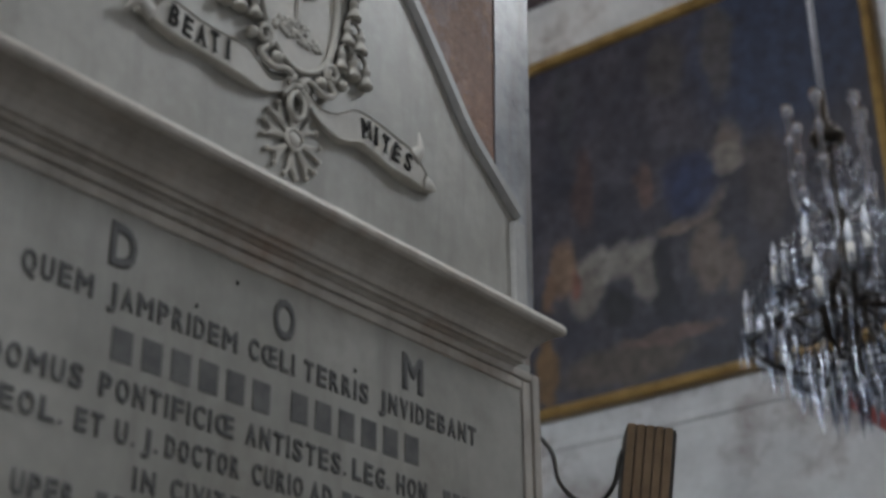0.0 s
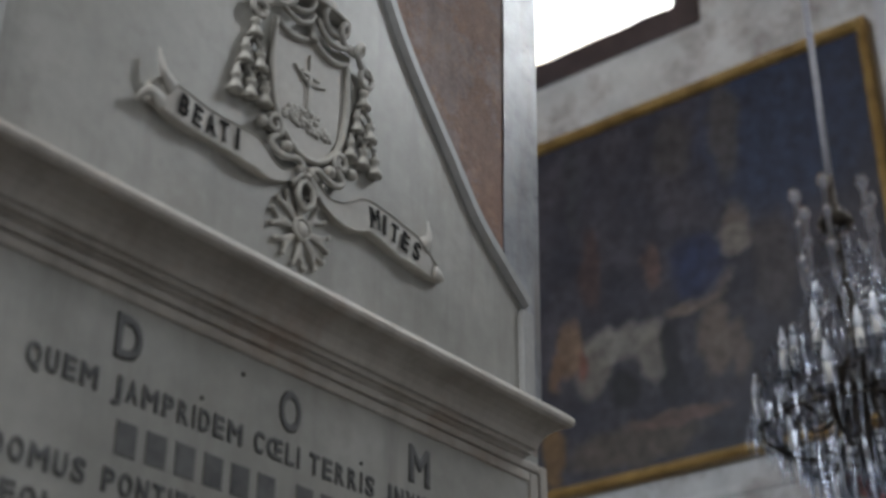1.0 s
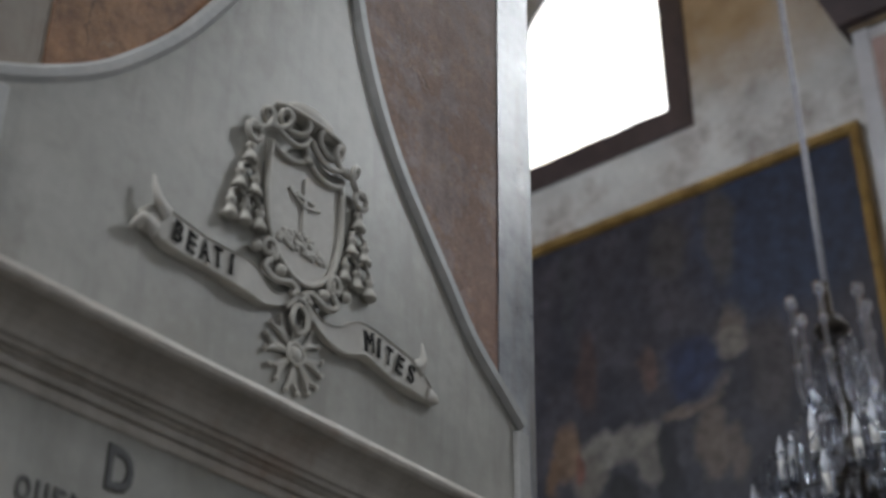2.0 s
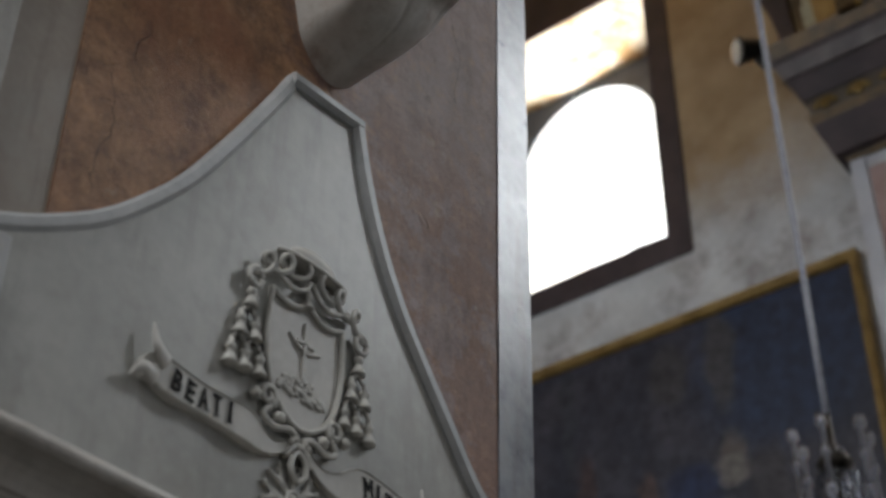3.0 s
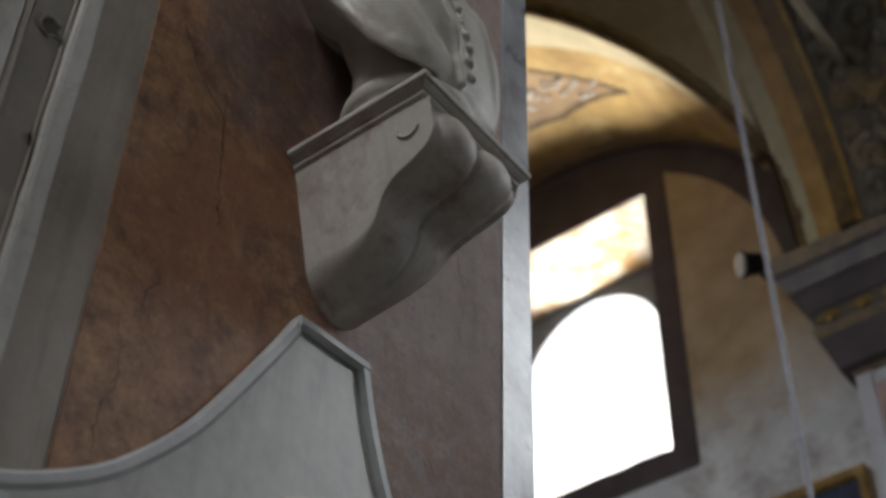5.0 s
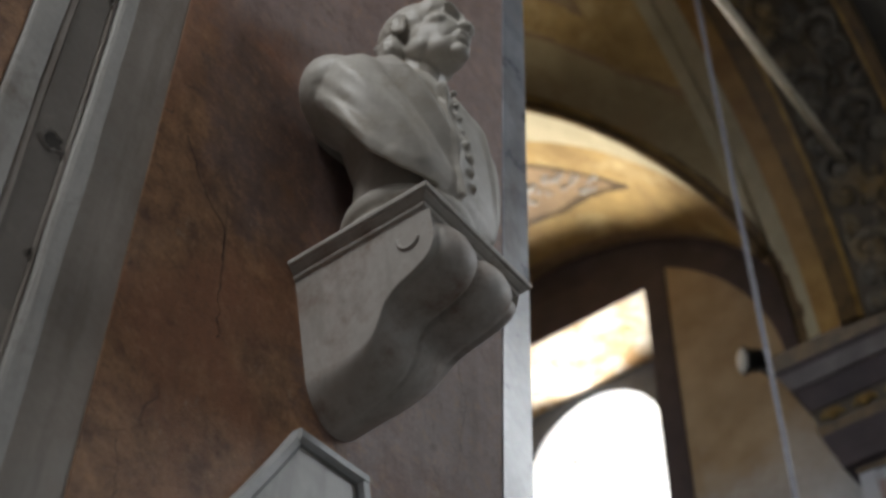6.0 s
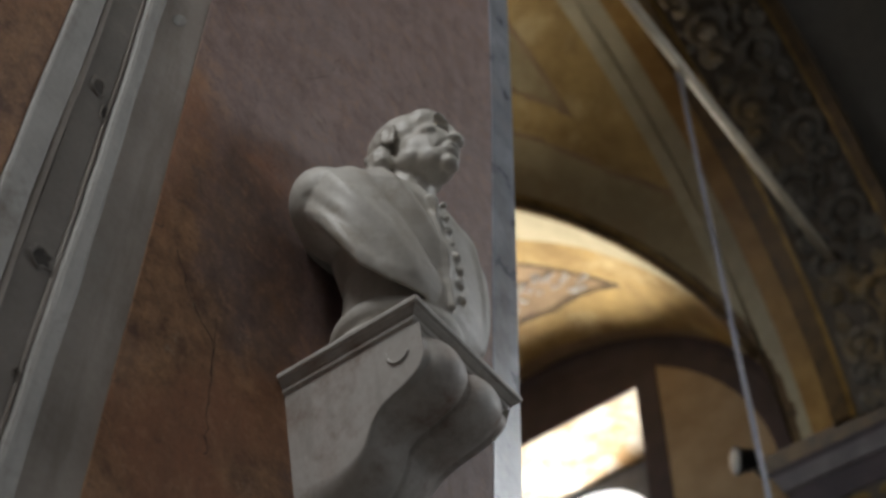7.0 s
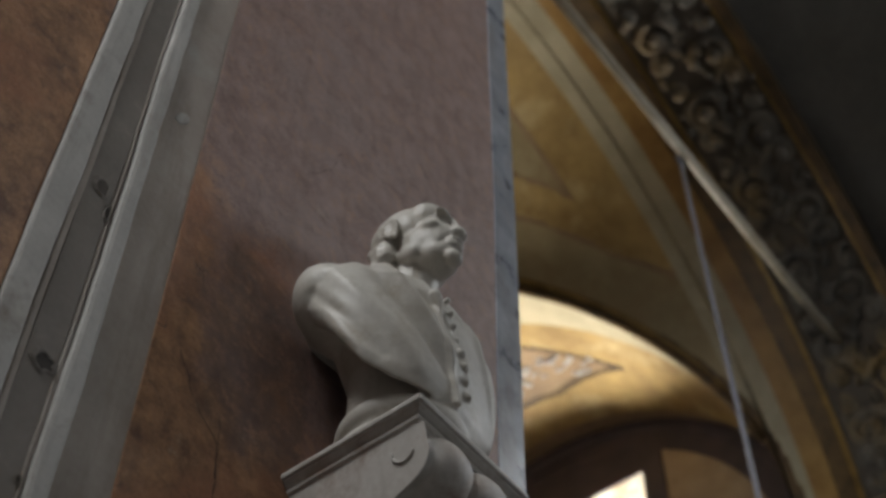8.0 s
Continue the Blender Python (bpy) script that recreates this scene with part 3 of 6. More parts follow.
# broken hollows in the recessed band, with ragged lips and rusty clamps
def hollow(x, z, w, h):
    bm, core = bmesh.new(), bmesh.new()
    rim, mid, deep = [], [], []
    for k in range(30):
        a = 2 * math.pi * k / 30
        f = 1 + 0.40 * noise.noise(Vector((x * 9 + 1.6 * math.cos(a), z * 3 + 1.6 * math.sin(a), 3)))
        g = 0.62 + 0.15 * noise.noise(Vector((2.2 * math.cos(a), z + 2.2 * math.sin(a), 8)))
        rim.append((x + w * math.cos(a) * f, WALL_Y - 0.002, z + h * math.sin(a) * f))
        mid.append((x + w * 0.85 * math.cos(a) * f, WALL_Y - 0.006 - 0.004 * random.random(), z + h * 0.85 * math.sin(a) * f))
        deep.append((x + w * g * math.cos(a) * f, WALL_Y - 0.0036, z + h * g * math.sin(a) * f))
    add_loft(bm, [rim, mid, deep], caps=False)
    part("broken_patch", bm, BAND_DARK, pier, "chipped edge of broken plaster", smooth=True)
    # flat dark face gives the shade inside the hole by colour
    core.faces.new([core.verts.new((p[0], p[1] - 0.0006, p[2])) for p in deep])
    part("dark_hollow", core, GAP_DARK, pier, "flat dark face painted for a hole in the plaster band")


hollow(0.862, 4.19, 0.034, 0.034)
hollow(0.890, 4.75, 0.010, 0.034)
hollow(0.856, 4.82, 0.024, 0.036)
hollow(0.888, 3.88, 0.006, 0.014)
part("lime_splash", add_ball(bmesh.new(), (1.017, WALL_Y - 0.001, 5.35), 0.022, 12, (0.8, 0.12, 1.7), Matrix.Rotation(radians(25), 4, "Y")), BAND_LIGHT, pier, "pale splash of limewash", smooth=True)


def crack(points, width=0.0016):
    """A thin jagged crack that runs down the painted field."""
    pts = []
    for (xa, za), (xb, zb) in zip(points, points[1:]):
        for k in range(6):
            f = k / 6
            pts.append((xa + (xb - xa) * f + random.uniform(-0.006, 0.006), WALL_Y - 0.0055, za + (zb - za) * f))
    part("crack", add_tube(bmesh.new(), pts, [width * random.uniform(0.4, 1.3) for _ in pts], 5, flat=0.4, out=(0, 1, 0)), GAP_DARK, pier, "dark plaster crack")


crack([(1.178, 4.53), (1.253, 4.415), (1.341, 4.34), (1.350, 4.22), (1.363, 4.08), (1.373, 4.02)])
crack([(1.327, 4.43), (1.345, 4.32), (1.350, 4.23)], 0.0011)
crack([(1.49, 5.65), (1.58, 5.78), (1.62, 5.95)], 0.0009)
crack([(1.18, 3.62), (1.20, 3.50), (1.17, 3.40), (1.18, 3.32)], 0.0009)
crack([(2.20, 4.60), (2.24, 4.45), (2.21, 4.25)], 0.0009)

# ---- the marble wall monument ----
MX = 1.733
monument = thing("wall_monument", "grey-white marble wall monument with coat of arms and inscription", "monument")

RIGHT = [(1.846, 3.940), (1.878, 3.815), (1.915, 3.710), (1.962, 3.608), (2.020, 3.514), (2.094, 3.420), (2.180, 3.318), (2.263, 3.218), (2.352, 3.146), (2.444, 3.078)]
LEFT = [(1.622, 3.930), (1.575, 3.840), (1.525, 3.750), (1.462, 3.640), (1.375, 3.500), (1.286, 3.390), (1.198, 3.300), (1.098, 3.228), (1.010, 3.178), (0.985, 3.172)]
outline = [(2.448, 2.80)] + RIGHT[::-1] + LEFT + [(0.985, 2.80)]
bm = add_prism(bmesh.new(), outline, WALL_Y + 0.01, 0.0)
part("pediment", bm, MARBLE, monument, "veined grey-white marble slab with concave sides")


def rim_strip(points, width, proud, name, material):
    """Raised border along the slab's edge; points run along the outer edge."""
    bm = bmesh.new()
    p = [Vector((x, 0, z)) for x, z in points]
    rings = []
    for i, q in enumerate(p):
        d = (p[min(i + 1, len(p) - 1)] - p[max(i - 1, 0)]).normalized()
        n = Vector((-d.z, 0, d.x))
        if n.dot(Vector((MX, 0, 3.0)) - q) < 0:
            n = -n
        o = q - n * 0.006
        i1 = q + n * width
        rings.append([(o.x, WALL_Y + 0.008, o.z), (o.x, -proud + 0.006, o.z), (o.x + n.x * 0.008, -proud, o.z + n.z * 0.008), (i1.x - n.x * 0.012, -proud, i1.z - n.z * 0.012), (i1.x, -proud + 0.010, i1.z), (i1.x, 0.004, i1.z)])
    add_loft(bm, rings)
    return part(name, bm, material, monument, "bluish-grey raised marble border")


fine_right = [(p.x, p.z) for p in curve_points([(x, 0, z) for x, z in RIGHT], 4)]
fine_left = [(p.x, p.z) for p in curve_points([(x, 0, z) for x, z in LEFT], 4)]
rim_strip(fine_right, 0.034, 0.016, "border", MARBLE_EDGE)
rim_strip(fine_left, 0.030, 0.008, "border", MARBLE_EDGE)
rim_strip([(1.619, 3.932), (1.69, 3.937), (1.76, 3.941), (1.845, 3.947)], 0.030, 0.018, "border", MARBLE_EDGE)
part("end_strip", boxed(2.408, 2.450, -0.014, 0.012, 2.80, 3.045, bevel=0.004), MARBLE_EDGE, monument)
part("end_strip", boxed(0.985, 1.03, -0.014, 0.012, 2.80, 3.14, bevel=0.004), MARBLE_EDGE, monument)

# cornice: profile of (y, z), mitred round both ends
CORNICE = [(0.012, 2.806), (-0.070, 2.800), (-0.084, 2.797), (-0.090, 2.791), (-0.092, 2.783), (-0.090, 2.774), (-0.084, 2.768), (-0.074, 2.766), (-0.064, 2.762), (-0.052, 2.754), (-0.042, 2.743), (-0.035, 2.730), (-0.031, 2.718), (-0.025, 2.716), (-0.023, 2.711), (-0.025, 2.706), (-0.016, 2.704), (-0.012, 2.698), (0.012, 2.698)]
bm = bmesh.new()
rings = []
for side in (0, 1):
    xe = 2.392 if side else 1.072
    rings.append([(xe + (1 if side else -1) * max(0.0, -y) * 0.95, y, z) for y, z in CORNICE])
path = []
for k in range(13):
    f = k / 12
    path.append([(rings[0][i][0] * (1 - f) + rings[1][i][0] * f, y, z + 0.0012 * noise.noise(Vector((f * 9, i, 0)))) for i, (y, z) in enumerate(CORNICE)])
add_loft(bm, path)
part("cornice", bm, MARBLE_PINK, monument, "worn projecting marble cornice")

# inscription slab and its moulded surround
part("tablet", boxed(1.0, 2.47, 0.0, 0.03, 1.55, 2.72), MARBLE, monument, "veined marble inscription slab")
for i, (inset, w, proud) in enumerate(((0.0, 0.026, 0.009), (0.028, 0.030, 0.005))):
    xr, xl, zt = 2.490 - inset, 0.976 + inset, 2.700 - inset * 0.75
    part("surround", boxed(xr - w, xr, -proud, 0.01, 1.55, zt, bevel=0.005), MARBLE_PINK, monument, "pinkish marble moulding")
    part("surround", boxed(xl, xl + w, -proud, 0.01, 1.55, zt, bevel=0.005), MARBLE_PINK, monument, "pinkish marble moulding")
    part("surround", boxed(xl + w, xr - w, -proud, 0.01, zt - w * 0.75, zt, bevel=0.005), MARBLE_PINK, monument, "pinkish marble moulding")


def lettering(text, x0, x1, z, height, material=LETTER, bold=0.040):
    """One word of the inscription, each letter a piece of its own."""
    wide = {"I": 0.42, "J": 0.8, "M": 1.25, "\u0152": 1.45, ".": 0.35, ",": 0.35, "Q": 1.05, "O": 1.0}
    cells = [wide.get(ch, 0.95) for ch in text]
    unit = (x1 - x0 + 0.24 * (x1 - x0) / sum(cells)) / sum(cells)
    x = x0
    for ch, c in zip(text, cells):
        w = unit * (c - 0.24)
        low = ch in ".,"
        if low:
            me = bpy.data.meshes.new("inscription_letter")
            b2 = boxed(0, height * 0.16, -0.0014, 0.001, 0, height * 0.17, bevel=0.0008)
            b2.to_mesh(me)
            b2.free()
        else:
            me = text_mesh(ch, w, height, 0.0014, bold)
        me.materials.append(material)
        ob = new("inscription_letter", me)
        ob.parent = monument
        ob.location = (x, 0.0, z)
        x += unit * c


def plain_bars(spans, z, height, name="lettering_bar"):
    """Plain dark bars that stand for a name or for letters that cannot be read."""
    for a, c in spans:
        part(name, boxed(a, c, -0.0014, 0.002, z, z + height, bevel=0.0006), LETTER, monument)


lettering("D", 1.324, 1.384, 2.562, 0.070, bold=0.045)
lettering("O", 1.690, 1.748, 2.554, 0.072, bold=0.034)
lettering("M", 2.040, 2.106, 2.556, 0.068, bold=0.045)
lettering("QUEM", 1.168, 1.302, 2.494, 0.036)
lettering("JAMPRIDEM", 1.330, 1.608, 2.494, 0.036)
lettering("C\u0152LI", 1.635, 1.746, 2.494, 0.036)
lettering("TERRIS", 1.771, 1.943, 2.494, 0.036)
lettering("JNVIDEBANT", 1.973, 2.270, 2.494, 0.036)
plain_bars([(1.346 + 0.0606 * i, 1.346 + 0.0606 * i + 0.041) for i in range(6)], 2.406, 0.054)
plain_bars([(1.742 + 0.0612 * i, 1.742 + 0.0612 * i + 0.041) for i in range(6)], 2.410, 0.054)
lettering("DOMUS", 1.128, 1.299, 2.345, 0.036)
lettering("PONTIFICI\u0152", 1.330, 1.610, 2.345, 0.036)
lettering("ANTISTES,", 1.638, 1.884, 2.345, 0.036)
lettering("LEG.", 1.903, 2.003, 2.345, 0.036)
lettering("HON.", 2.026, 2.124, 2.345, 0.036)
plain_bars([(2.165 + 0.03 * i, 2.186 + 0.03 * i) for i in range(5)], 2.345, 0.036)
lettering("THEOL.", 1.085, 1.268, 2.282, 0.034)
lettering("ET", 1.292, 1.345, 2.282, 0.034)
lettering("U.", 1.368, 1.406, 2.282, 0.034)
lettering("J.", 1.420, 1.452, 2.282, 0.034)
lettering("DOCTOR", 1.468, 1.628, 2.282, 0.034)
lettering("CURIO", 1.657, 1.778, 2.282, 0.034)
lettering("AD", 1.796, 1.852, 2.282, 0.034)
plain_bars([(1.880 + 0.031 * i, 1.902 + 0.031 * i) for i in range(11)], 2.282, 0.034)
lettering("IN", 1.410, 1.455, 2.217, 0.034)
lettering("CIVIT", 1.485, 1.600, 2.217, 0.034)
plain_bars([(1.612 + 0.031 * i, 1.633 + 0.031 * i) for i in range(10)], 2.217, 0.034)
lettering("UPER", 1.195, 1.305, 2.166, 0.034)
plain_bars([(1.345 + 0.031 * i, 1.366 + 0.031 * i) for i in range(24)], 2.166, 0.034)

for x, z in ((1.512, 2.548), (1.905, 2.548), (1.60, 2.62)):
    part("dowel_hole", add_ball(bmesh.new(), (x, 0.001, z), 0.004, 8), LETTER_BLACK, monument)

# ---- carved coat of arms ----
SX, SZ = 1.713, 3.235


def shield_outline(grow=0.0):
    """Shield with pointed upper corners and a scalloped top edge; grow widens it all round."""
    top = [(-0.100, 0.130), (-0.075, 0.117), (-0.045, 0.114), (-0.020, 0.124), (0.0, 0.136), (0.020, 0.124), (0.045, 0.114), (0.075, 0.117), (0.100, 0.130)]
    side = [(0.103, 0.070), (0.103, 0.010), (0.090, -0.060), (0.062, -0.106), (0.030, -0.130), (0.0, -0.138)]
    half = [(p.x, p.z) for p in curve_points([(0.100, 0, 0.130)] + [(x, 0, z) for x, z in side], 4)][1:]
    pts = [(p.x, p.z) for p in curve_points([(x, 0, z) for x, z in top], 3)] + half + [(-x, z) for x, z in half[-2::-1]]
    k = 1 + grow / 0.11
    return [(SX + x * k, SZ + z * k) for x, z in pts]


bm = add_prism(bmesh.new(), shield_outline(), 0.005, -0.006)
shield = part("shield", bm, MARBLE_CARVED, monument, "carved marble heraldic shield")
loop = [Vector((x, -0.010, z)) for x, z in shield_outline(0.002)]
part("shield_border", add_tube(bmesh.new(), loop + [loop[0]], 0.0066, 8), MARBLE_CARVED, shield, smooth=True)
# tall cross with two crossed limbs, planted on a rocky mound
bm = bmesh.new()
add_box(bm, SX - 0.005, SX + 0.005, -0.012, -0.004, SZ - 0.030, SZ + 0.097, bevel=0.002)
add_box(bm, SX - 0.024, SX + 0.026, -0.012, -0.004, SZ + 0.046, SZ + 0.056, bevel=0.002)
part("cross", bm, MARBLE_CARVED, shield)
bm = bmesh.new()
add_tube(bm, curve_points([(SX - 0.044, -0.007, SZ + 0.058), (SX - 0.022, -0.009, SZ + 0.040), (SX + 0.004, -0.010, SZ + 0.028)], 4), 0.0036, 6)
add_tube(bm, curve_points([(SX + 0.044, -0.007, SZ + 0.044), (SX + 0.018, -0.009, SZ + 0.034), (SX - 0.008, -0.010, SZ + 0.026)], 4), 0.0036, 6)
part("crossed_branch", bm, MARBLE_CARVED, shield, smooth=True)
bm = bmesh.new()
for k in range(64):
    a, r = random.uniform(0, math.pi), math.sqrt(random.uniform(0, 1))
    add_ball(bm, (SX + 0.066 * math.cos(a) * r, -0.007, SZ - 0.074 + 0.044 * math.sin(a) * r), random.uniform(0.006, 0.010), 7, (1.1, 0.55, 0.8))
tagged(part("hill", bm, MARBLE_CARVED, shield, smooth=True), kind="stuff")

# low prelate's hat with looped cords
bm = bmesh.new()
add_ball(bm, (SX, -0.010, 3.462), 1, 28, (0.098, 0.022, 0.014))
add_ball(bm, (SX, -0.010, 3.474), 1, 24, (0.066, 0.022, 0.028))
hat = part("prelate_hat", bm, MARBLE_CARVED, monument, "carved flat-brimmed hat", smooth=True)
part("hat_band", add_tube(bmesh.new(), [(SX + 0.097 * math.cos(a), -0.012 - 0.018 * math.sin(a), 3.458) for a in [math.pi * k / 20 for k in range(21)]], 0.006, 7), MARBLE_CARVED, hat, smooth=True)
for s in (-1, 1):
    # outer cord: three loose loops running down to the tassels
    pts = []
    for k in range(61):
        f = k / 60
        a = radians(100) + f * 2.6 * 2 * math.pi
        r = 0.024 - 0.004 * f
        pts.append((SX + s * (0.030 + 0.128 * f + r * math.cos(a)), -0.020 + 0.006 * math.cos(a + 1.0), 3.434 - 0.052 * f * f + r * 0.85 * math.sin(a)))
    part("looped_cord", add_tube(bmesh.new(), pts, 0.0068, 7), MARBLE_CARVED, hat, smooth=True)
    # inner swag from the loops to the drop over the shield
    swag = curve_points([(SX + s * 0.110, -0.014, 3.412), (SX + s * 0.080, -0.017, 3.392), (SX + s * 0.050, -0.017, 3.386), (SX + s * 0.022, -0.017, 3.398), (SX + s * 0.004, -0.016, 3.424)], 5)
    part("looped_cord", add_tube(bmesh.new(), swag, 0.0060, 7), MARBLE_CARVED, hat, smooth=True)
    ring = [(SX + s * 0.154 + 0.017 * math.cos(a), -0.016, 3.358 + 0.021 * math.sin(a)) for a in [2 * math.pi * k / 18 for k in range(19)]]
    part("cord_ring", add_tube(bmesh.new(), ring, 0.0066, 7), MARBLE_CARVED, hat, smooth=True)


def tassel(x, z, s=1.0):
    """Small bell of fringe under a knot; z is its lower edge."""
    bm = bmesh.new()
    add_lathe(bm, [(0.001 * s, z + 0.054 * s), (0.006 * s, z + 0.050 * s), (0.005 * s, z + 0.043 * s), (0.010 * s, z + 0.036 * s), (0.009 * s, z + 0.028 * s), (0.006 * s, z + 0.025 * s), (0.010 * s, z + 0.014 * s), (0.016 * s, z + 0.003 * s), (0.015 * s, z - 0.002 * s), (0.002 * s, z)], (x, -0.010), 10)
    part("tassel", bm, MARBLE_CARVED, hat, smooth=True)


tassel(SX - 0.004, 3.366, 0.9)
for s in (-1, 1):
    for dx, z in ((0.155, 3.290), (0.137, 3.222), (0.176, 3.220), (0.119, 3.154), (0.157, 3.152), (0.194, 3.148)):
        tassel(SX + s * dx, z, 1.06)
    for a, c in (((0.155, 3.345), (0.155, 3.335)), ((0.155, 3.292), (0.137, 3.272)), ((0.155, 3.292), (0.176, 3.272)), ((0.137, 3.226), (0.119, 3.206)), ((0.137, 3.226), (0.157, 3.206)), ((0.176, 3.224), (0.157, 3.206)), ((0.176, 3.224), (0.194, 3.204))):
        part("tassel_cord", add_tube(bmesh.new(), [(SX + s * a[0], -0.009, a[1]), (SX + s * c[0], -0.009, c[1])], 0.0045, 6), MARBLE_CARVED, hat, smooth=True)

# scrolls beside the shield's foot
for s in (-1, 1):
    bm = bmesh.new()
    pts, rad = [], []
    for k in range(22):
        f = k / 21
        a = radians(-60) + f * 1.35 * 2 * math.pi
        r = 0.024 * (1 - 0.72 * f)
        pts.append((SX + s * (0.092 - r * math.cos(a) * 0.9), -0.012, 3.128 + r * math.sin(a)))
        rad.append(0.0078 - 0.002 * f)
    add_tube(bm, pts, rad, 7)
    add_tube(bm, curve_points([(SX + s * 0.082, -0.012, 3.108), (SX + s * 0.100, -0.012, 3.086), (SX + s * 0.070, -0.014, 3.070), (SX + s * 0.030, -0.013, 3.082), (SX + s * 0.006, -0.012, 3.070)], 5), 0.0068, 7)
    part("scroll", bm, MARBLE_CARVED, shield, smooth=True)
    part("scroll_bead", add_ball(bmesh.new(), (SX + s * 0.060, -0.014, 3.092), 0.0135, 10), MARBLE_CARVED, shield, smooth=True)
    part("scroll_bead", add_ball(bmesh.new(), (SX + s * 0.124, -0.012, 3.118), 0.012, 10), MARBLE_CARVED, shield, smooth=True)


def ribbon(ctrl, name_label):
    """Wavy carved band: ctrl of (x, y, z, half-width), with a raised lip along both edges."""
    bm = bmesh.new()
    c = curve_points([(x, y, z) for x, y, z, w in ctrl], 8)
    ws = curve_points([(w, 0, i) for i, (x, y, z, w) in enumerate(ctrl)], 8)
    rings = []
    for i, p in enumerate(c):
        d = (c[min(i + 1, len(c) - 1)] - c[max(i - 1, 0)])
        d = Vector((d.x, 0, d.z)).normalized()
        n = Vector((-d.z, 0, d.x))
        w = ws[i].x
        rings.append([Vector((p.x, 0.002, p.z)) + n * w, p + n * w + Vector((0, 0.002, 0)), p + n * w * 0.95 + Vector((0, -0.003, 0)), p + n * w * 0.86, p, p - n * w * 0.86, p - n * w * 0.95 + Vector((0, -0.003, 0)), p - n * w + Vector((0, 0.002, 0)), Vector((p.x, 0.002, p.z)) - n * w])
    add_loft(bm, rings)
    return part("ribbon", bm, MARBLE_CARVED, monument, name_label, smooth=False)


left_r = ribbon([(1.322, -0.010, 3.040, 0.014), (1.356, -0.016, 3.052, 0.032), (1.405, -0.020, 3.044, 0.034), (1.460, -0.015, 3.044, 0.031), (1.515, -0.016, 3.043, 0.032), (1.568, -0.020, 3.040, 0.034), (1.615, -0.014, 3.030, 0.024), (1.655, -0.010, 3.034, 0.013), (1.695, -0.011, 3.058, 0.008)], "carved motto ribbon with black letters")
right_r = ribbon([(1.730, -0.011, 3.060, 0.007), (1.775, -0.011, 3.028, 0.014), (1.828, -0.016, 3.022, 0.028), (1.880, -0.020, 3.044, 0.035), (1.935, -0.016, 3.044, 0.038), (1.985, -0.015, 3.036, 0.040), (2.035, -0.020, 3.026, 0.036), (2.082, -0.015, 3.014, 0.024), (2.124, -0.010, 3.006, 0.008)], "carved motto ribbon with black letters")
for owner, tails in ((left_r, ([(1.372, -0.016, 3.070), (1.342, -0.024, 3.090), (1.331, -0.020, 3.132)], [(1.350, -0.016, 3.030), (1.318, -0.024, 3.036), (1.296, -0.016, 3.010)])),
                     (right_r, ([(2.052, -0.016, 3.048), (2.068, -0.022, 3.072), (2.068, -0.018, 3.112)], [(2.090, -0.014, 3.008), (2.110, -0.018, 3.004), (2.130, -0.012, 3.006)]))):
    for tail in tails:
        part("ribbon_tail", add_tube(bmesh.new(), curve_points(tail, 6), [0.020 - 0.0014 * k for k in range(13)], 8, flat=0.45, out=(0, 1, 0)), MARBLE_CARVED, owner, smooth=True)


def motto(chars, places, owner):
    """Narrow black letters with hairline feet, centred on their places."""
    feet = {"B": ((-0.30, 0.5), (-0.30, -0.5)), "E": ((-0.30, 0.5), (-0.30, -0.5)), "A": ((-0.42, -0.5), (0.42, -0.5)), "T": ((0.0, -0.5),), "I": ((0.0, 0.5), (0.0, -0.5)), "M": ((-0.42, 0.5), (-0.42, -0.5), (0.42, 0.5), (0.42, -0.5)), "S": ()}
    high = 0.040
    for ch, (x, y, z, turn) in zip(chars, places):
        w = {"I": 0.007, "M": 0.026}.get(ch, 0.021)
        me = text_mesh(ch, w, high, 0.0015, 0.016)
        bm = bmesh.new()
        bm.from_mesh(me)
        bpy.data.meshes.remove(me)
        bmesh.ops.translate(bm, verts=bm.verts, vec=(-w / 2, 0, -high / 2))
        for fx, fz in feet[ch]:
            add_box(bm, fx * w - 0.0058, fx * w + 0.0058, -0.0014, 0.0, fz * high - 0.0010, fz * high + 0.0010)
        ob = part("motto_letter", bm, LETTER_BLACK, owner)
        ob.matrix_local = pose(x, y, z, 0, turn, 0)


motto("BEATI", [(1.397, -0.0218, 3.046, 8), (1.431, -0.0192, 3.043, 6), (1.464, -0.0172, 3.045, -2), (1.496, -0.0172, 3.046, -4), (1.527, -0.0192, 3.045, 0)], left_r)
motto("MITES", [(1.902, -0.0208, 3.046, -8), (1.934, -0.0185, 3.046, 0), (1.965, -0.0176, 3.042, 6), (1.998, -0.0182, 3.036, 12), (2.030, -0.0212, 3.028, 10)], right_r)

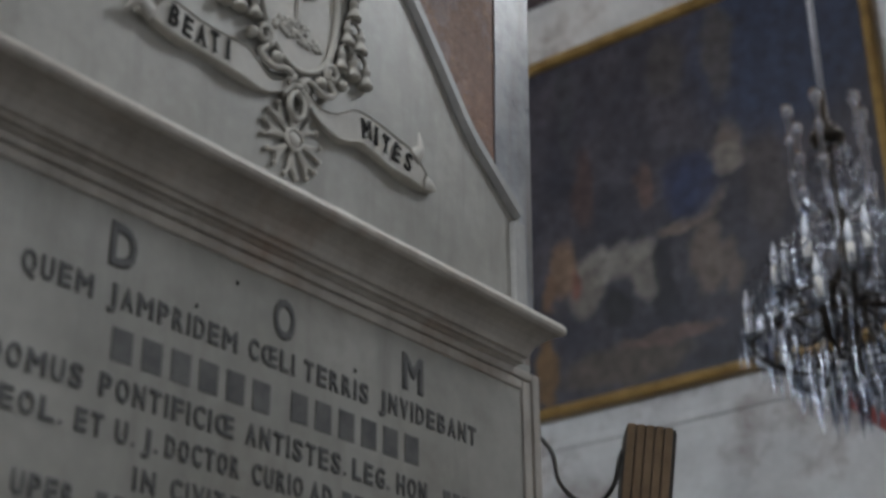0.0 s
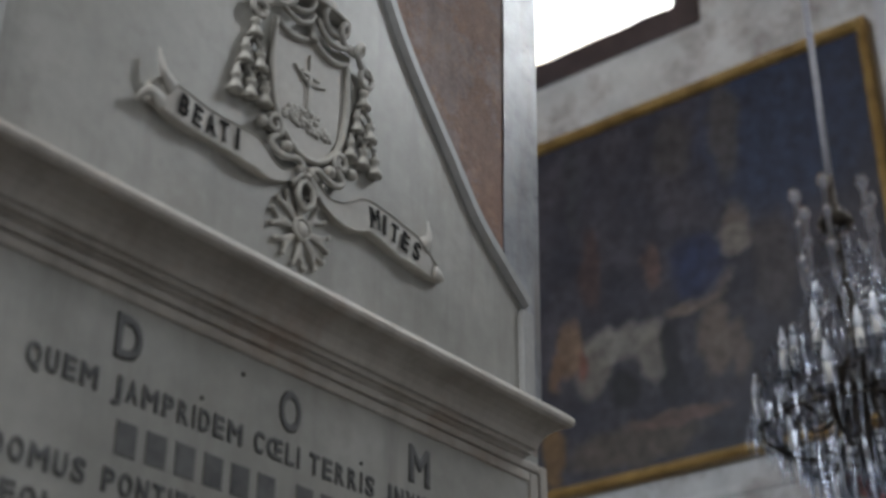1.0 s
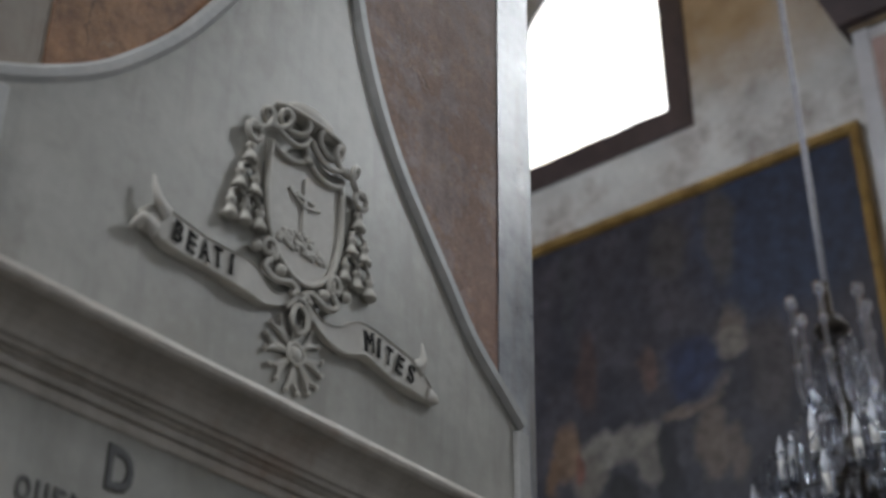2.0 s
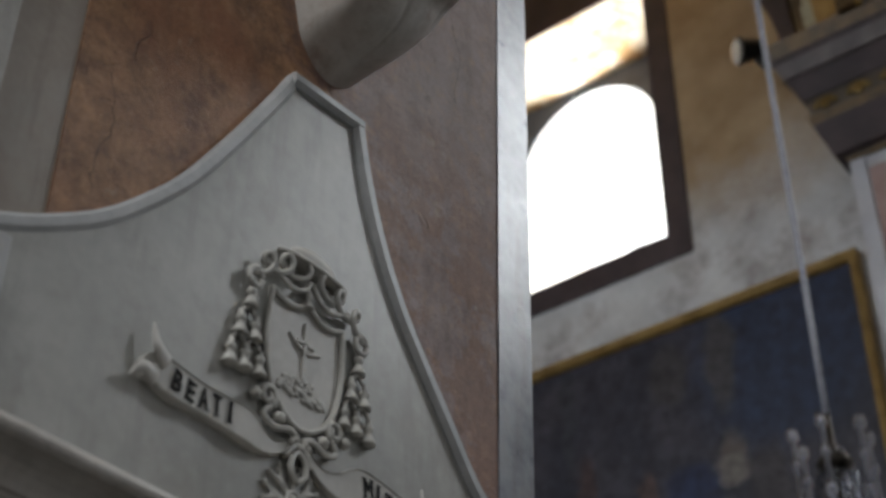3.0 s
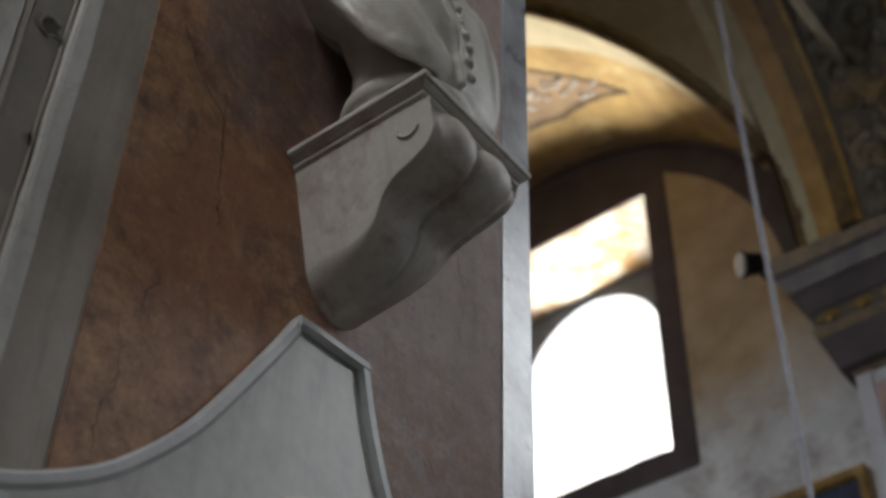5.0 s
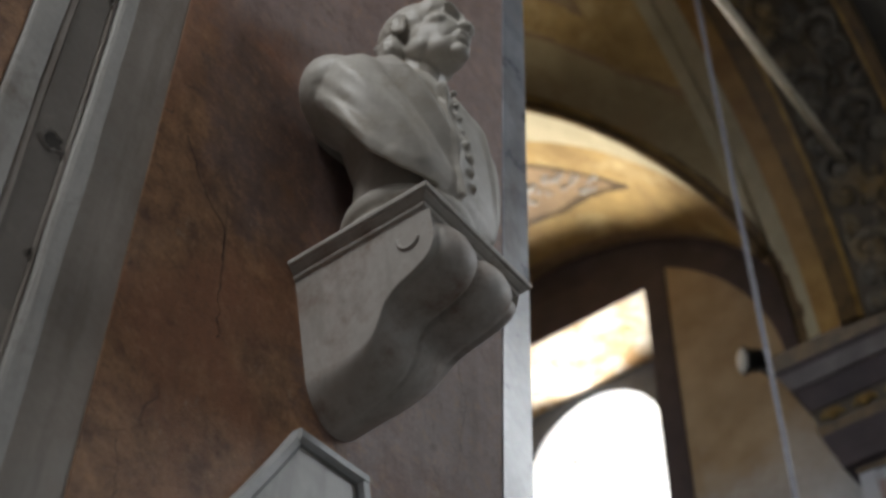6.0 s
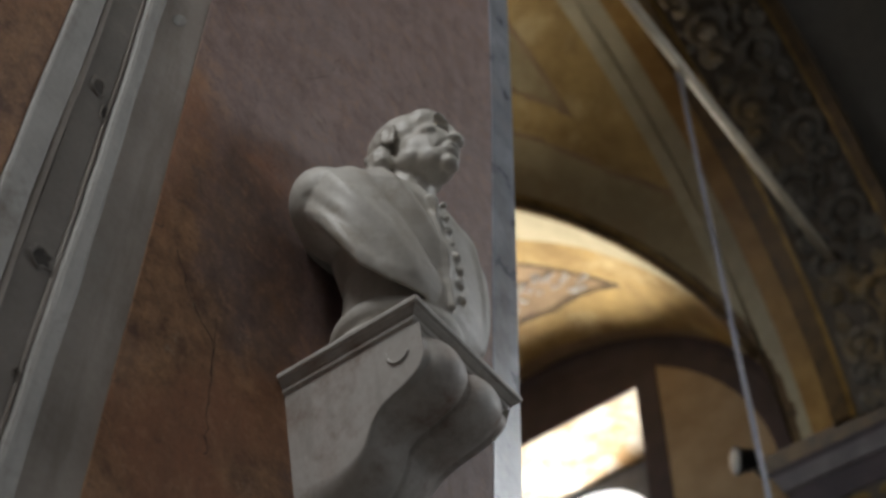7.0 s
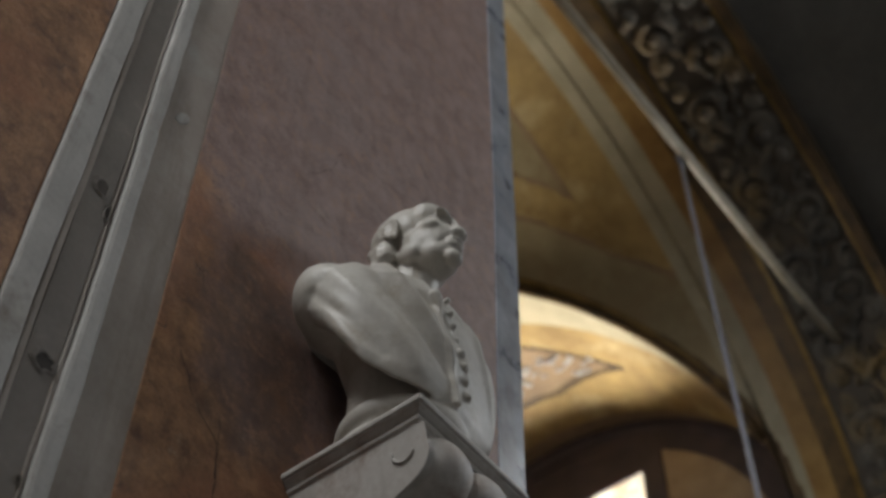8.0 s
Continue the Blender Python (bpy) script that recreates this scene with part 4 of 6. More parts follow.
# hanging star of eight forked points
CXS, CZS = 1.712, 2.944
star = part("hanging_star", add_ball(bmesh.new(), (CXS, -0.008, CZS), 0.017, 16, (1, 0.5, 1)), MARBLE_CARVED, monument, "carved eight-pointed star pendant", smooth=True)
part("star_ring", add_tube(bmesh.new(), [(CXS + 0.021 * math.cos(a), -0.010, CZS + 0.021 * math.sin(a)) for a in [2 * math.pi * k / 20 for k in range(21)]], 0.0042, 6), MARBLE_CARVED, star, smooth=True)
for k in range(8):
    bm = bmesh.new()
    a = 2 * math.pi * k / 8
    d, n = Vector((math.cos(a), 0, math.sin(a))), Vector((-math.sin(a), 0, math.cos(a)))
    c0 = Vector((CXS, 0, CZS))
    pts = [c0 + d * 0.018 + n * 0.004, c0 + d * 0.050 + n * 0.009, c0 + d * 0.074 + n * 0.016, c0 + d * 0.058, c0 + d * 0.074 - n * 0.016, c0 + d * 0.050 - n * 0.009, c0 + d * 0.018 - n * 0.004]
    lo, hi = [bm.verts.new(q + Vector((0, 0.003, 0))) for q in pts], [bm.verts.new(q + Vector((0, -0.007, 0))) for q in pts]
    top = bm.verts.new(c0 + d * 0.040 + Vector((0, -0.010, 0)))
    for i in range(7):
        j = (i + 1) % 7
        bm.faces.new((lo[i], lo[j], hi[j], hi[i]))
        bm.faces.new((hi[i], hi[j], top))
    for s in (-1, 1):
        add_ball(bm, c0 + d * 0.074 + n * s * 0.015 + Vector((0, -0.005, 0)), 0.006, 7)
    part("star_point", bm, MARBLE_CARVED, star)
bm = bmesh.new()
for s in (-1, 1):
    add_tube(bm, curve_points([(CXS, -0.012, 2.984), (CXS + s * 0.019, -0.015, 3.002), (CXS + s * 0.017, -0.015, 3.030), (CXS, -0.012, 3.046)], 5), 0.0062, 7)
    add_tube(bm, curve_points([(CXS + s * 0.006, -0.012, 3.060), (CXS + s * 0.022, -0.013, 3.044), (CXS + s * 0.034, -0.010, 3.026)], 5), 0.006, 7)
for k in range(6):
    add_ball(bm, (CXS - 0.022 + 0.009 * k, -0.013, 3.060 + 0.007 * math.sin(k * 1.9)), 0.0085, 8)
part("knot", bm, MARBLE_CARVED, star, smooth=True)

# ---- console bracket ----
BX = 1.748
bracket = thing("console_bracket", "grey-white marble scroll bracket fixed to the painted pier", "bracket")
ABACUS = [(0.198, 4.362), (0.200, 4.370), (0.207, 4.374), (0.209, 4.380), (0.207, 4.386), (0.214, 4.389), (0.222, 4.397), (0.223, 4.401), (0.231, 4.404), (0.233, 4.411), (0.231, 4.418)]
bm = bmesh.new()
rings = [[(BX - (h - 0.026), WALL_Y, z), (BX - (h - 0.026), -(h + 0.170), z), (BX + (h - 0.026), -(h + 0.170), z), (BX + (h - 0.026), WALL_Y, z)] for h, z in ABACUS]
add_loft(bm, rings)
part("abacus", bm, MARBLE_BRACKET, bracket, "moulded square marble slab")

# scrolled body: side profile from the wall's foot to the nose, then back up to the slab
SIDE = [(0.022, 4.116), (-0.043, 4.112), (-0.108, 4.109), (-0.160, 4.119), (-0.195, 4.143), (-0.224, 4.186), (-0.262, 4.214), (-0.318, 4.232), (-0.362, 4.252), (-0.384, 4.282), (-0.386, 4.312), (-0.374, 4.342), (-0.350, 4.363)]
prof = curve_points([(0, y, z) for y, z in SIDE], 4)


def half_width(z):
    """The sides draw in towards the foot."""
    return 0.106 + 0.264 * (min(max(z, 4.10), 4.365) - 4.11)


cols = 57
bm = bmesh.new()
grid = []
for i, p in enumerate(prof):
    f = i / (len(prof) - 1)
    d = (prof[min(i + 1, len(prof) - 1)] - prof[max(i - 1, 0)]).normalized()
    n = Vector((0, -d.z, d.y))
    w = min(max((f - 0.22) / 0.40, 0), 1)
    w = w * w * (3 - 2 * w)
    row = []
    for k in range(cols):
        u = -1 + 2 * k / (cols - 1)
        belly = (0.105 - 0.10 * min(f / 0.45, 1.0)) * (1 - u * u) ** 0.75
        inner = abs(u) / 0.84
        lobes = 0.030 * max(math.sin(math.pi * min(inner, 1.0)), 0.0) ** 0.5 if inner < 1 else 0.0
        crease = -0.007 * math.exp(-((u - 0.05 * math.sin(f * 7)) / 0.035) ** 2) * (1 if 0.12 < f < 0.9 else 0)
        out = (belly * (1 - w) + lobes * w + crease) * (1.0 if f < 0.9 else max(0.0, (1 - f) / 0.1))
        row.append(bm.verts.new(Vector((BX + u * half_width(p.z), p.y, p.z)) + n * out))
    grid.append(row)
for a, c in zip(grid, grid[1:]):
    for k in range(cols - 1):
        bm.faces.new((a[k], a[k + 1], c[k + 1], c[k]))
# flat cheeks, up to the slab
for k, s in ((0, -1), (cols - 1, 1)):
    lift = [bm.verts.new((BX + s * half_width(4.362), min(r[k].co.y, 0.018), 4.364)) for r in grid]
    for (a, c), (t1, t2) in zip(zip(grid, grid[1:]), zip(lift, lift[1:])):
        bm.faces.new((a[k], c[k], t2, t1))
body = part("scroll_body", bm, MARBLE_BRACKET, bracket, "lobed scrolled console with a stained underside")
flat = (len(prof) - 1) * (cols - 1)
for i, pl in enumerate(body.data.polygons):
    pl.use_smooth = i < flat
for s in (-1, 1):
    arc = [(BX + s * (half_width(4.318 + 0.026 * math.sin(a)) + 0.001), -0.318 + 0.030 * math.cos(a), 4.318 + 0.026 * math.sin(a)) for a in [radians(200 + 11 * k) for k in range(17)]]
    part("volute_line", add_tube(bmesh.new(), arc, 0.0040, 6, out=(1, 0, 0)), MARBLE_BRACKET, bracket, smooth=True)

# ---- marble bust ----
def make_bust():
    """A bald old man in a buttoned shoulder cape, carved in one block on a round moulded foot."""
    bm = bmesh.new()
    UX, UY = BX - 0.008, -0.185
    # turned foot
    add_lathe(bm, [(0.001, 4.418), (0.168, 4.418), (0.174, 4.434), (0.176, 4.452), (0.168, 4.470), (0.150, 4.480), (0.146, 4.496), (0.152, 4.508), (0.162, 4.518), (0.168, 4.536), (0.164, 4.556), (0.150, 4.570), (0.001, 4.572)], (UX, UY), 40)
    # trunk under the garment
    add_loft(bm, [[(UX + rx * math.cos(2 * math.pi * k / 28), cy + ry * math.sin(2 * math.pi * k / 28), z) for k in range(28)] for z, cy, rx, ry in
                  ((4.55, UY, 0.140, 0.140), (4.64, UY, 0.146, 0.140), (4.72, UY, 0.152, 0.135), (4.80, -0.17, 0.19, 0.14), (4.90, -0.165, 0.24, 0.15), (4.98, -0.16, 0.23, 0.135), (5.04, -0.16, 0.15, 0.10), (5.08, -0.165, 0.085, 0.08))])

    def lumps(pts, radii, n=9):
        c = curve_points(pts, n)
        for i, p in enumerate(c):
            f = i / n
            k = min(int(f), len(radii) - 2)
            r = radii[k] + (radii[k + 1] - radii[k]) * (f - k)
            add_ball(bm, p, r, 14)

    # shoulder cape: rounded in under the arms, low over the chest
    CCX, CCY, CRX, CRY = 1.734, -0.158, 0.312, 0.200
    HEM = ((0, 4.70), (30, 4.62), (55, 4.545), (75, 4.535), (95, 4.555), (130, 4.565), (150, 4.60), (165, 4.67), (180, 4.75), (200, 4.84), (225, 4.91), (300, 4.92), (335, 4.80), (360, 4.70))

    def hem(phi):
        d = math.degrees(phi) % 360
        for (a0, z0), (a1, z1) in zip(HEM, HEM[1:]):
            if a0 <= d <= a1:
                return z0 + (z1 - z0) * (d - a0) / (a1 - a0)
        return 4.9

    rings = []
    for rx, ry, z, pull in ((0.080, 0.080, 5.085, 0), (0.150, 0.115, 5.060, 0), (0.225, 0.148, 5.028, 0), (0.282, 0.175, 4.985, 0), (0.308, 0.192, 4.935, 0), (0.314, 0.200, 4.92, 0.25), (0.311, 0.204, 4.92, 0.5), (0.303, 0.203, 4.92, 0.72), (0.288, 0.197, 4.92, 0.9), (0.268, 0.186, 4.92, 1.0), (0.245, 0.168, 4.93, 0.98), (0.225, 0.150, 4.94, 0.8), (0.17, 0.11, 4.95, 0.4)):
        ring = []
        for k in range(72):
            phi = 2 * math.pi * k / 72
            zz = z if pull == 0 else z + (hem(phi) - 4.92) * pull
            f = 1 + 0.016 * pull * math.sin(phi * 7 + 0.6)
            ring.append((CCX + rx * f * math.cos(phi), CCY - ry * f * math.sin(phi), zz))
        rings.append(ring)
    add_loft(bm, rings)
    add_ball(bm, (1.545, -0.122, 4.920), 1, 24, (0.146, 0.106, 0.122), Matrix.Rotation(radians(14), 4, "Y"))
    add_ball(bm, (1.945, -0.128, 4.900), 1, 24, (0.112, 0.108, 0.150), Matrix.Rotation(radians(-14), 4, "Y"))

    def on_cape(x, grow=0.0):
        return CCY - (CRY + grow) * math.sqrt(max(1 - ((x - CCX) / CRX) ** 2, 0.0))

    # front edge of the cape with its row of buttons
    add_tube(bm, [(1.648 + 0.088 * k / 18, on_cape(1.648 + 0.088 * k / 18, 0.002), 4.93 - 0.36 * k / 18) for k in range(19)], 0.011, 8)
    for k in range(8):
        f = k / 7
        x, z = 1.690 + 0.086 * f, 4.935 - 0.30 * f
        add_ball(bm, (x, on_cape(x, 0.006), z), 0.0105, 10)
    # collar and neck
    lumps([(1.740, -0.165, 5.06), (1.745, -0.190, 5.15), (1.745, -0.205, 5.24)], (0.084, 0.074, 0.072))
    add_ball(bm, (1.745, -0.182, 5.080), 1, 20, (0.096, 0.102, 0.030), Matrix.Rotation(radians(16), 4, "X"))
    add_ball(bm, (1.748, -0.190, 5.108), 1, 20, (0.088, 0.094, 0.026), Matrix.Rotation(radians(16), 4, "X"))
    H = Matrix.Translation((1.730, -0.222, 5.316)) @ Matrix.Rotation(radians(4), 4, "Z") @ Matrix.Rotation(radians(-5), 4, "X") @ Matrix.Diagonal((1.30, 1.28, 1.35, 1))

    def knob(x, y, z, sx, sy, sz, seg=16):
        bmesh.ops.create_uvsphere(bm, u_segments=seg, v_segments=max(seg * 2 // 3, 5), radius=1, matrix=H @ Matrix.Translation((x, y, z)) @ Matrix.Diagonal((sx, sy, sz, 1)))

    # skull, forehead, cheeks and jaw
    knob(0, 0.018, 0.032, 0.078, 0.098, 0.084)
    knob(0, -0.040, 0.054, 0.062, 0.050, 0.050)
    knob(0, -0.045, -0.025, 0.060, 0.058, 0.085)
    knob(0, -0.020, -0.040, 0.066, 0.060, 0.060)
    knob(0, -0.046, -0.078, 0.048, 0.050, 0.036)
    knob(0, -0.086, -0.104, 0.023, 0.020, 0.019)
    knob(0, -0.088, -0.062, 0.028, 0.020, 0.024)
    for s in (-1, 1):
        knob(s * 0.043, -0.008, -0.066, 0.020, 0.036, 0.028)
        knob(s * 0.044, -0.064, -0.020, 0.020, 0.024, 0.017)
        knob(s * 0.027, -0.090, 0.028, 0.025, 0.014, 0.009, 12)
        knob(s * 0.014, -0.106, -0.037, 0.0095, 0.013, 0.009, 10)
        # ear: plate, rolled rim and lobe
        knob(s * 0.077, 0.014, -0.004, 0.008, 0.019, 0.031, 12)
        for k in range(10):
            a = radians(-70 + 32 * k)
            knob(s * 0.081, 0.016 + 0.017 * math.cos(a), 0.000 + 0.029 * math.sin(a), 0.0060, 0.0060, 0.0060, 8)
        knob(s * 0.082, 0.006, -0.034, 0.007, 0.009, 0.010, 8)
        # hair behind the ear and on the nape
        knob(s * 0.060, 0.052, -0.052, 0.026, 0.032, 0.040, 12)
        for k in range(9):
            knob(s * random.uniform(0.050, 0.070), random.uniform(0.040, 0.082), random.uniform(-0.092, -0.020), 0.013, 0.014, 0.014, 8)
    knob(0, 0.072, -0.040, 0.062, 0.036, 0.050)
    for k in range(8):
        f = k / 7
        knob(0, -0.094 - 0.019 * f, 0.024 - 0.060 * f, 0.0105 + 0.0050 * f, 0.013, 0.013, 10)
    knob(0, -0.103, -0.058, 0.022, 0.010, 0.0062, 10)
    knob(0, -0.099, -0.074, 0.018, 0.011, 0.0062, 10)
    me = bpy.data.meshes.new("bust_rough")
    bm.to_mesh(me)
    bm.free()
    rough = bpy.data.objects.new("bust_rough", me)
    scene.collection.objects.link(rough)
    rm = rough.modifiers.new("remesh", "REMESH")
    rm.mode, rm.voxel_size = "VOXEL", 0.0046
    sm = rough.modifiers.new("smooth", "SMOOTH")
    sm.factor, sm.iterations = 0.5, 9
    done = bpy.data.meshes.new_from_object(rough.evaluated_get(bpy.context.evaluated_depsgraph_get()))
    bpy.data.objects.remove(rough)
    # broad folds of the cape: lines of (angle, height) from shoulder to hem, with height and width of the fold
    FOLDS = ((172, 4.93, 112, 4.62, 0.013, 0.028), (150, 4.99, 98, 4.66, -0.012, 0.020), (138, 5.00, 92, 4.70, 0.014, 0.018), (124, 4.98, 88, 4.78, -0.010, 0.016), (112, 4.98, 84, 4.70, 0.011, 0.013), (185, 4.86, 135, 4.62, -0.010, 0.022), (70, 4.98, 52, 4.60, 0.012, 0.016), (60, 4.97, 44, 4.62, -0.010, 0.014), (46, 4.96, 30, 4.68, 0.012, 0.018))
    Hi = H.inverted()

    def bump(a, b):
        return math.exp(-(a / b) ** 2)

    nrm = [v.normal.copy() for v in done.vertices]
    for v, n in zip(done.vertices, nrm):
        p = v.co.copy()
        if 4.50 < p.z < 5.07 and ((p.x - CCX) / CRX) ** 2 + ((p.y - CCY) / CRY) ** 2 > 0.55:
            ang = math.degrees(math.atan2(-(p.y - CCY) / CRY, (p.x - CCX) / CRX)) % 360
            lift = 0.0
            for a0, z0, a1, z1, amp, width in FOLDS:
                ax, az, bx, bz = a0 * 0.0044, z0, a1 * 0.0044, z1
                qx = ang * 0.0044 + 0.010 * noise.noise(p * 7)
                f = ((qx - ax) * (bx - ax) + (p.z - az) * (bz - az)) / ((bx - ax) ** 2 + (bz - az) ** 2)
                g = min(max(f, 0.0), 1.0)
                dist = math.hypot(qx - ax - (bx - ax) * g, p.z - az - (bz - az) * g)
                lift += amp * bump(dist, width) * (0.55 + 0.45 * math.sin(math.pi * g))
            v.co = p + n * lift
        if p.z < 5.12:
            continue
        l = Hi @ p
        for s in (-1, 1):
            x = l.x - s * 0.030
            if l.y < -0.03:
                e = (x / 0.021) ** 2 + ((l.z - 0.004) / 0.0135) ** 2
                v.co -= n * (0.013 * math.exp(-e * 0.8) - 0.007 * math.exp(-e * 3.0))
                v.co -= n * 0.006 * bump(l.x - s * 0.010, 0.005) * bump(l.z + 0.045, 0.005) * (1 if l.y < -0.10 else 0)
                fold = l.x - s * (0.018 + 0.5 * (-0.038 - l.z))
                v.co -= n * 0.004 * bump(fold, 0.005) * (1 if -0.076 < l.z < -0.036 else 0)
                v.co -= n * 0.003 * bump(l.x - s * 0.050, 0.016) * bump(l.z + 0.052, 0.020)
                v.co -= n * 0.0025 * bump(l.z - 0.016 - 0.4 * abs(x), 0.003) * bump(x, 0.03)
            # the ear's hollow
            v.co -= n * 0.006 * bump(l.y - 0.013, 0.009) * bump(l.z + 0.002, 0.016) * (1 if s * l.x > 0.06 else 0)
        if l.y < -0.07:
            v.co -= n * 0.005 * bump(l.z + 0.066, 0.0032) * bump(l.x, 0.022)
            for zz in (0.058, 0.072):
                v.co -= n * 0.0014 * bump(l.z - zz - 0.003 * math.sin(l.x * 70), 0.003)
        if l.y > 0.030 and l.z < 0.03:
            v.co += n * 0.004 * noise.noise(p * 55)
    done.materials.append(MARBLE_BUST)
    for pl in done.polygons:
        pl.use_smooth = True
    return tagged(new("marble_bust", done), "carved pale marble bust with folded drapery on the scroll bracket", "statue")


make_bust()

# ---- east wall of the nave with its window ----
WX = 9.23
OY0, OY1, OZ0, OZ1 = 3.095, 5.30, 9.39, 12.565


def two_tone(name):
    """Lilac-white limewash below, ochre above, meeting in a ragged line."""
    m = PLASTER.copy()
    m.name = name
    nt = m.node_tree
    b = nt.nodes["Principled BSDF"]
    old = b.inputs["Base Color"].links[0].from_socket
    tc = nt.nodes.new("ShaderNodeTexCoord")
    sp = nt.nodes.new("ShaderNodeSeparateXYZ")
    nt.links.new(tc.outputs["Object"], sp.inputs[0])
    nz = nt.nodes.new("ShaderNodeTexNoise")
    nz.inputs["Scale"].default_value, nz.inputs["Detail"].default_value, nz.inputs["Roughness"].default_value = 1.4, 8, 0.65
    nt.links.new(tc.outputs["Object"], nz.inputs["Vector"])
    ma = nt.nodes.new("ShaderNodeMath")
    ma.operation = "MULTIPLY_ADD"
    nt.links.new(nz.outputs["Fac"], ma.inputs[0])
    ma.inputs[1].default_value = 1.6
    nt.links.new(sp.outputs["Z"], ma.inputs[2])
    mr = nt.nodes.new("ShaderNodeMapRange")
    mr.inputs["From Min"].default_value, mr.inputs["From Max"].default_value = 10.0, 10.9
    nt.links.new(ma.outputs[0], mr.inputs["Value"])
    n2 = nt.nodes.new("ShaderNodeTexNoise")
    n2.inputs["Scale"].default_value, n2.inputs["Detail"].default_value = 3, 8
    nt.links.new(tc.outputs["Object"], n2.inputs["Vector"])
    r2 = nt.nodes.new("ShaderNodeValToRGB")
    r2.color_ramp.elements[0].position, r2.color_ramp.elements[1].position = 0.35, 0.68
    r2.color_ramp.elements[0].color, r2.color_ramp.elements[1].color = (0.30, 0.205, 0.115, 1), (0.42, 0.31, 0.19, 1)
    nt.links.new(n2.outputs["Fac"], r2.inputs[0])
    mx = nt.nodes.new("ShaderNodeMixRGB")
    nt.links.new(mr.outputs[0], mx.inputs[0])
    nt.links.new(old, mx.inputs[1])
    nt.links.new(r2.outputs[0], mx.inputs[2])
    nt.links.new(mx.outputs[0], b.inputs["Base Color"])
    return m


WALL_PAINT = two_tone("limewash_white_and_ochre")
bm = bmesh.new()
# second window opening of the next bay, behind the camera
add_box(bm, WX, WX + 0.95, -9, -6.25, 0, 14.4)
add_box(bm, WX, WX + 0.95, -6.25, -4.15, 0, OZ0)
add_box(bm, WX, WX + 0.95, -6.25, -4.15, OZ1, 14.4)
add_box(bm, WX, WX + 0.95, -4.15, OY0, 0, 14.4)
add_box(bm, WX, WX + 0.95, OY1, 12, 0, 14.4)
add_box(bm, WX, WX + 0.95, OY0, OY1, 0, OZ0)
add_box(bm, WX, WX + 0.95, OY0, OY1, OZ1, 14.4)
wall_e = tagged(finish("wall_east", bm, WALL_PAINT), "flaking lilac-white and ochre limewashed nave wall", "wall", kind="structure")
part("string_course", boxed(WX - 0.02, WX + 0.01, -9, 9, 5.03, 5.095, bevel=0.01), PLASTER, wall_e, "thin plaster string course")

# dark band round the lunette
LY, LZ, LR = 4.189, 10.727, 2.753
bm = bmesh.new()
rings = []
for k in range(49):
    a = math.pi * k / 48
    ring = []
    for r, x in ((LR + 0.01, WX + 0.01), (LR + 0.01, WX - 0.05), (LR - 0.10, WX - 0.05), (LR - 0.14, WX - 0.03), (LR - 0.34, WX - 0.02), (LR - 0.34, WX + 0.01)):
        ring.append((x, LY - r * math.cos(a), LZ + r * math.sin(a)))
    rings.append(ring)
add_loft(bm, rings)
part("lunette_band", bm, PURPLE, wall_e, "dark purple-brown painted arch band")

# window: surround, reveals, arched light
window = tagged(new("window_1"), "tall arched window in a dark painted surround", "window", kind="structure")
S = 0.235
part("surround", boxed(WX - 0.03, WX + 0.005, OY0 - S, OY0, OZ0 - S, OZ1 + 0.42, bevel=0.008), PURPLE, window, "dark purple-brown surround")
part("surround", boxed(WX - 0.03, WX + 0.005, OY1, OY1 + S, OZ0 - S, OZ1 + 0.42, bevel=0.008), PURPLE, window)
part("surround", boxed(WX - 0.015, WX + 0.005, OY0, OY1, OZ1, OZ1 + 0.60, bevel=0.004), PURPLE, window)
# rough lower edge
bm = bmesh.new()
n = 40
top = [(WX - 0.03, OY0 + (OY1 - OY0) * k / n, OZ0 + 0.015 + 0.03 * abs(noise.noise(Vector((k * 0.7, 2, 5))))) for k in range(n + 1)]
rings = [[(x, y, OZ0 - S), (x, y, z), (WX + 0.3, y, z - 0.01), (WX + 0.3, y, OZ0 - S)] for x, y, z in top]
add_loft(bm, rings)
part("sill", bm, PURPLE, window, "ragged dark plaster sill")
REVEAL = mat("ornamented_reveal", (0.26, 0.235, 0.19), (0.44, 0.41, 0.36), 0.7, 3, 30, 0.2, stain=(0.20, 0.11, 0.03), stain_at=0.52, stain_scale=2.6)
bm = bmesh.new()
for y0, y1 in ((OY0, 3.55), (OY1, 5.26)):
    v = [bm.verts.new(p) for p in ((WX + 0.002, y0, OZ0), (10.15, y1, OZ0), (10.15, y1, OZ1), (WX + 0.002, y0, OZ1))]
    bm.faces.new(v)
v = [bm.verts.new(p) for p in ((WX + 0.002, OY0, OZ1 - 0.003), (10.15, 3.55, OZ1 - 0.003), (10.15, 5.26, OZ1 - 0.003), (WX + 0.002, OY1, OZ1 - 0.003))]
bm.faces.new(v)
part("reveal", bm, REVEAL, window, "splayed pale reveal with ochre ornament")
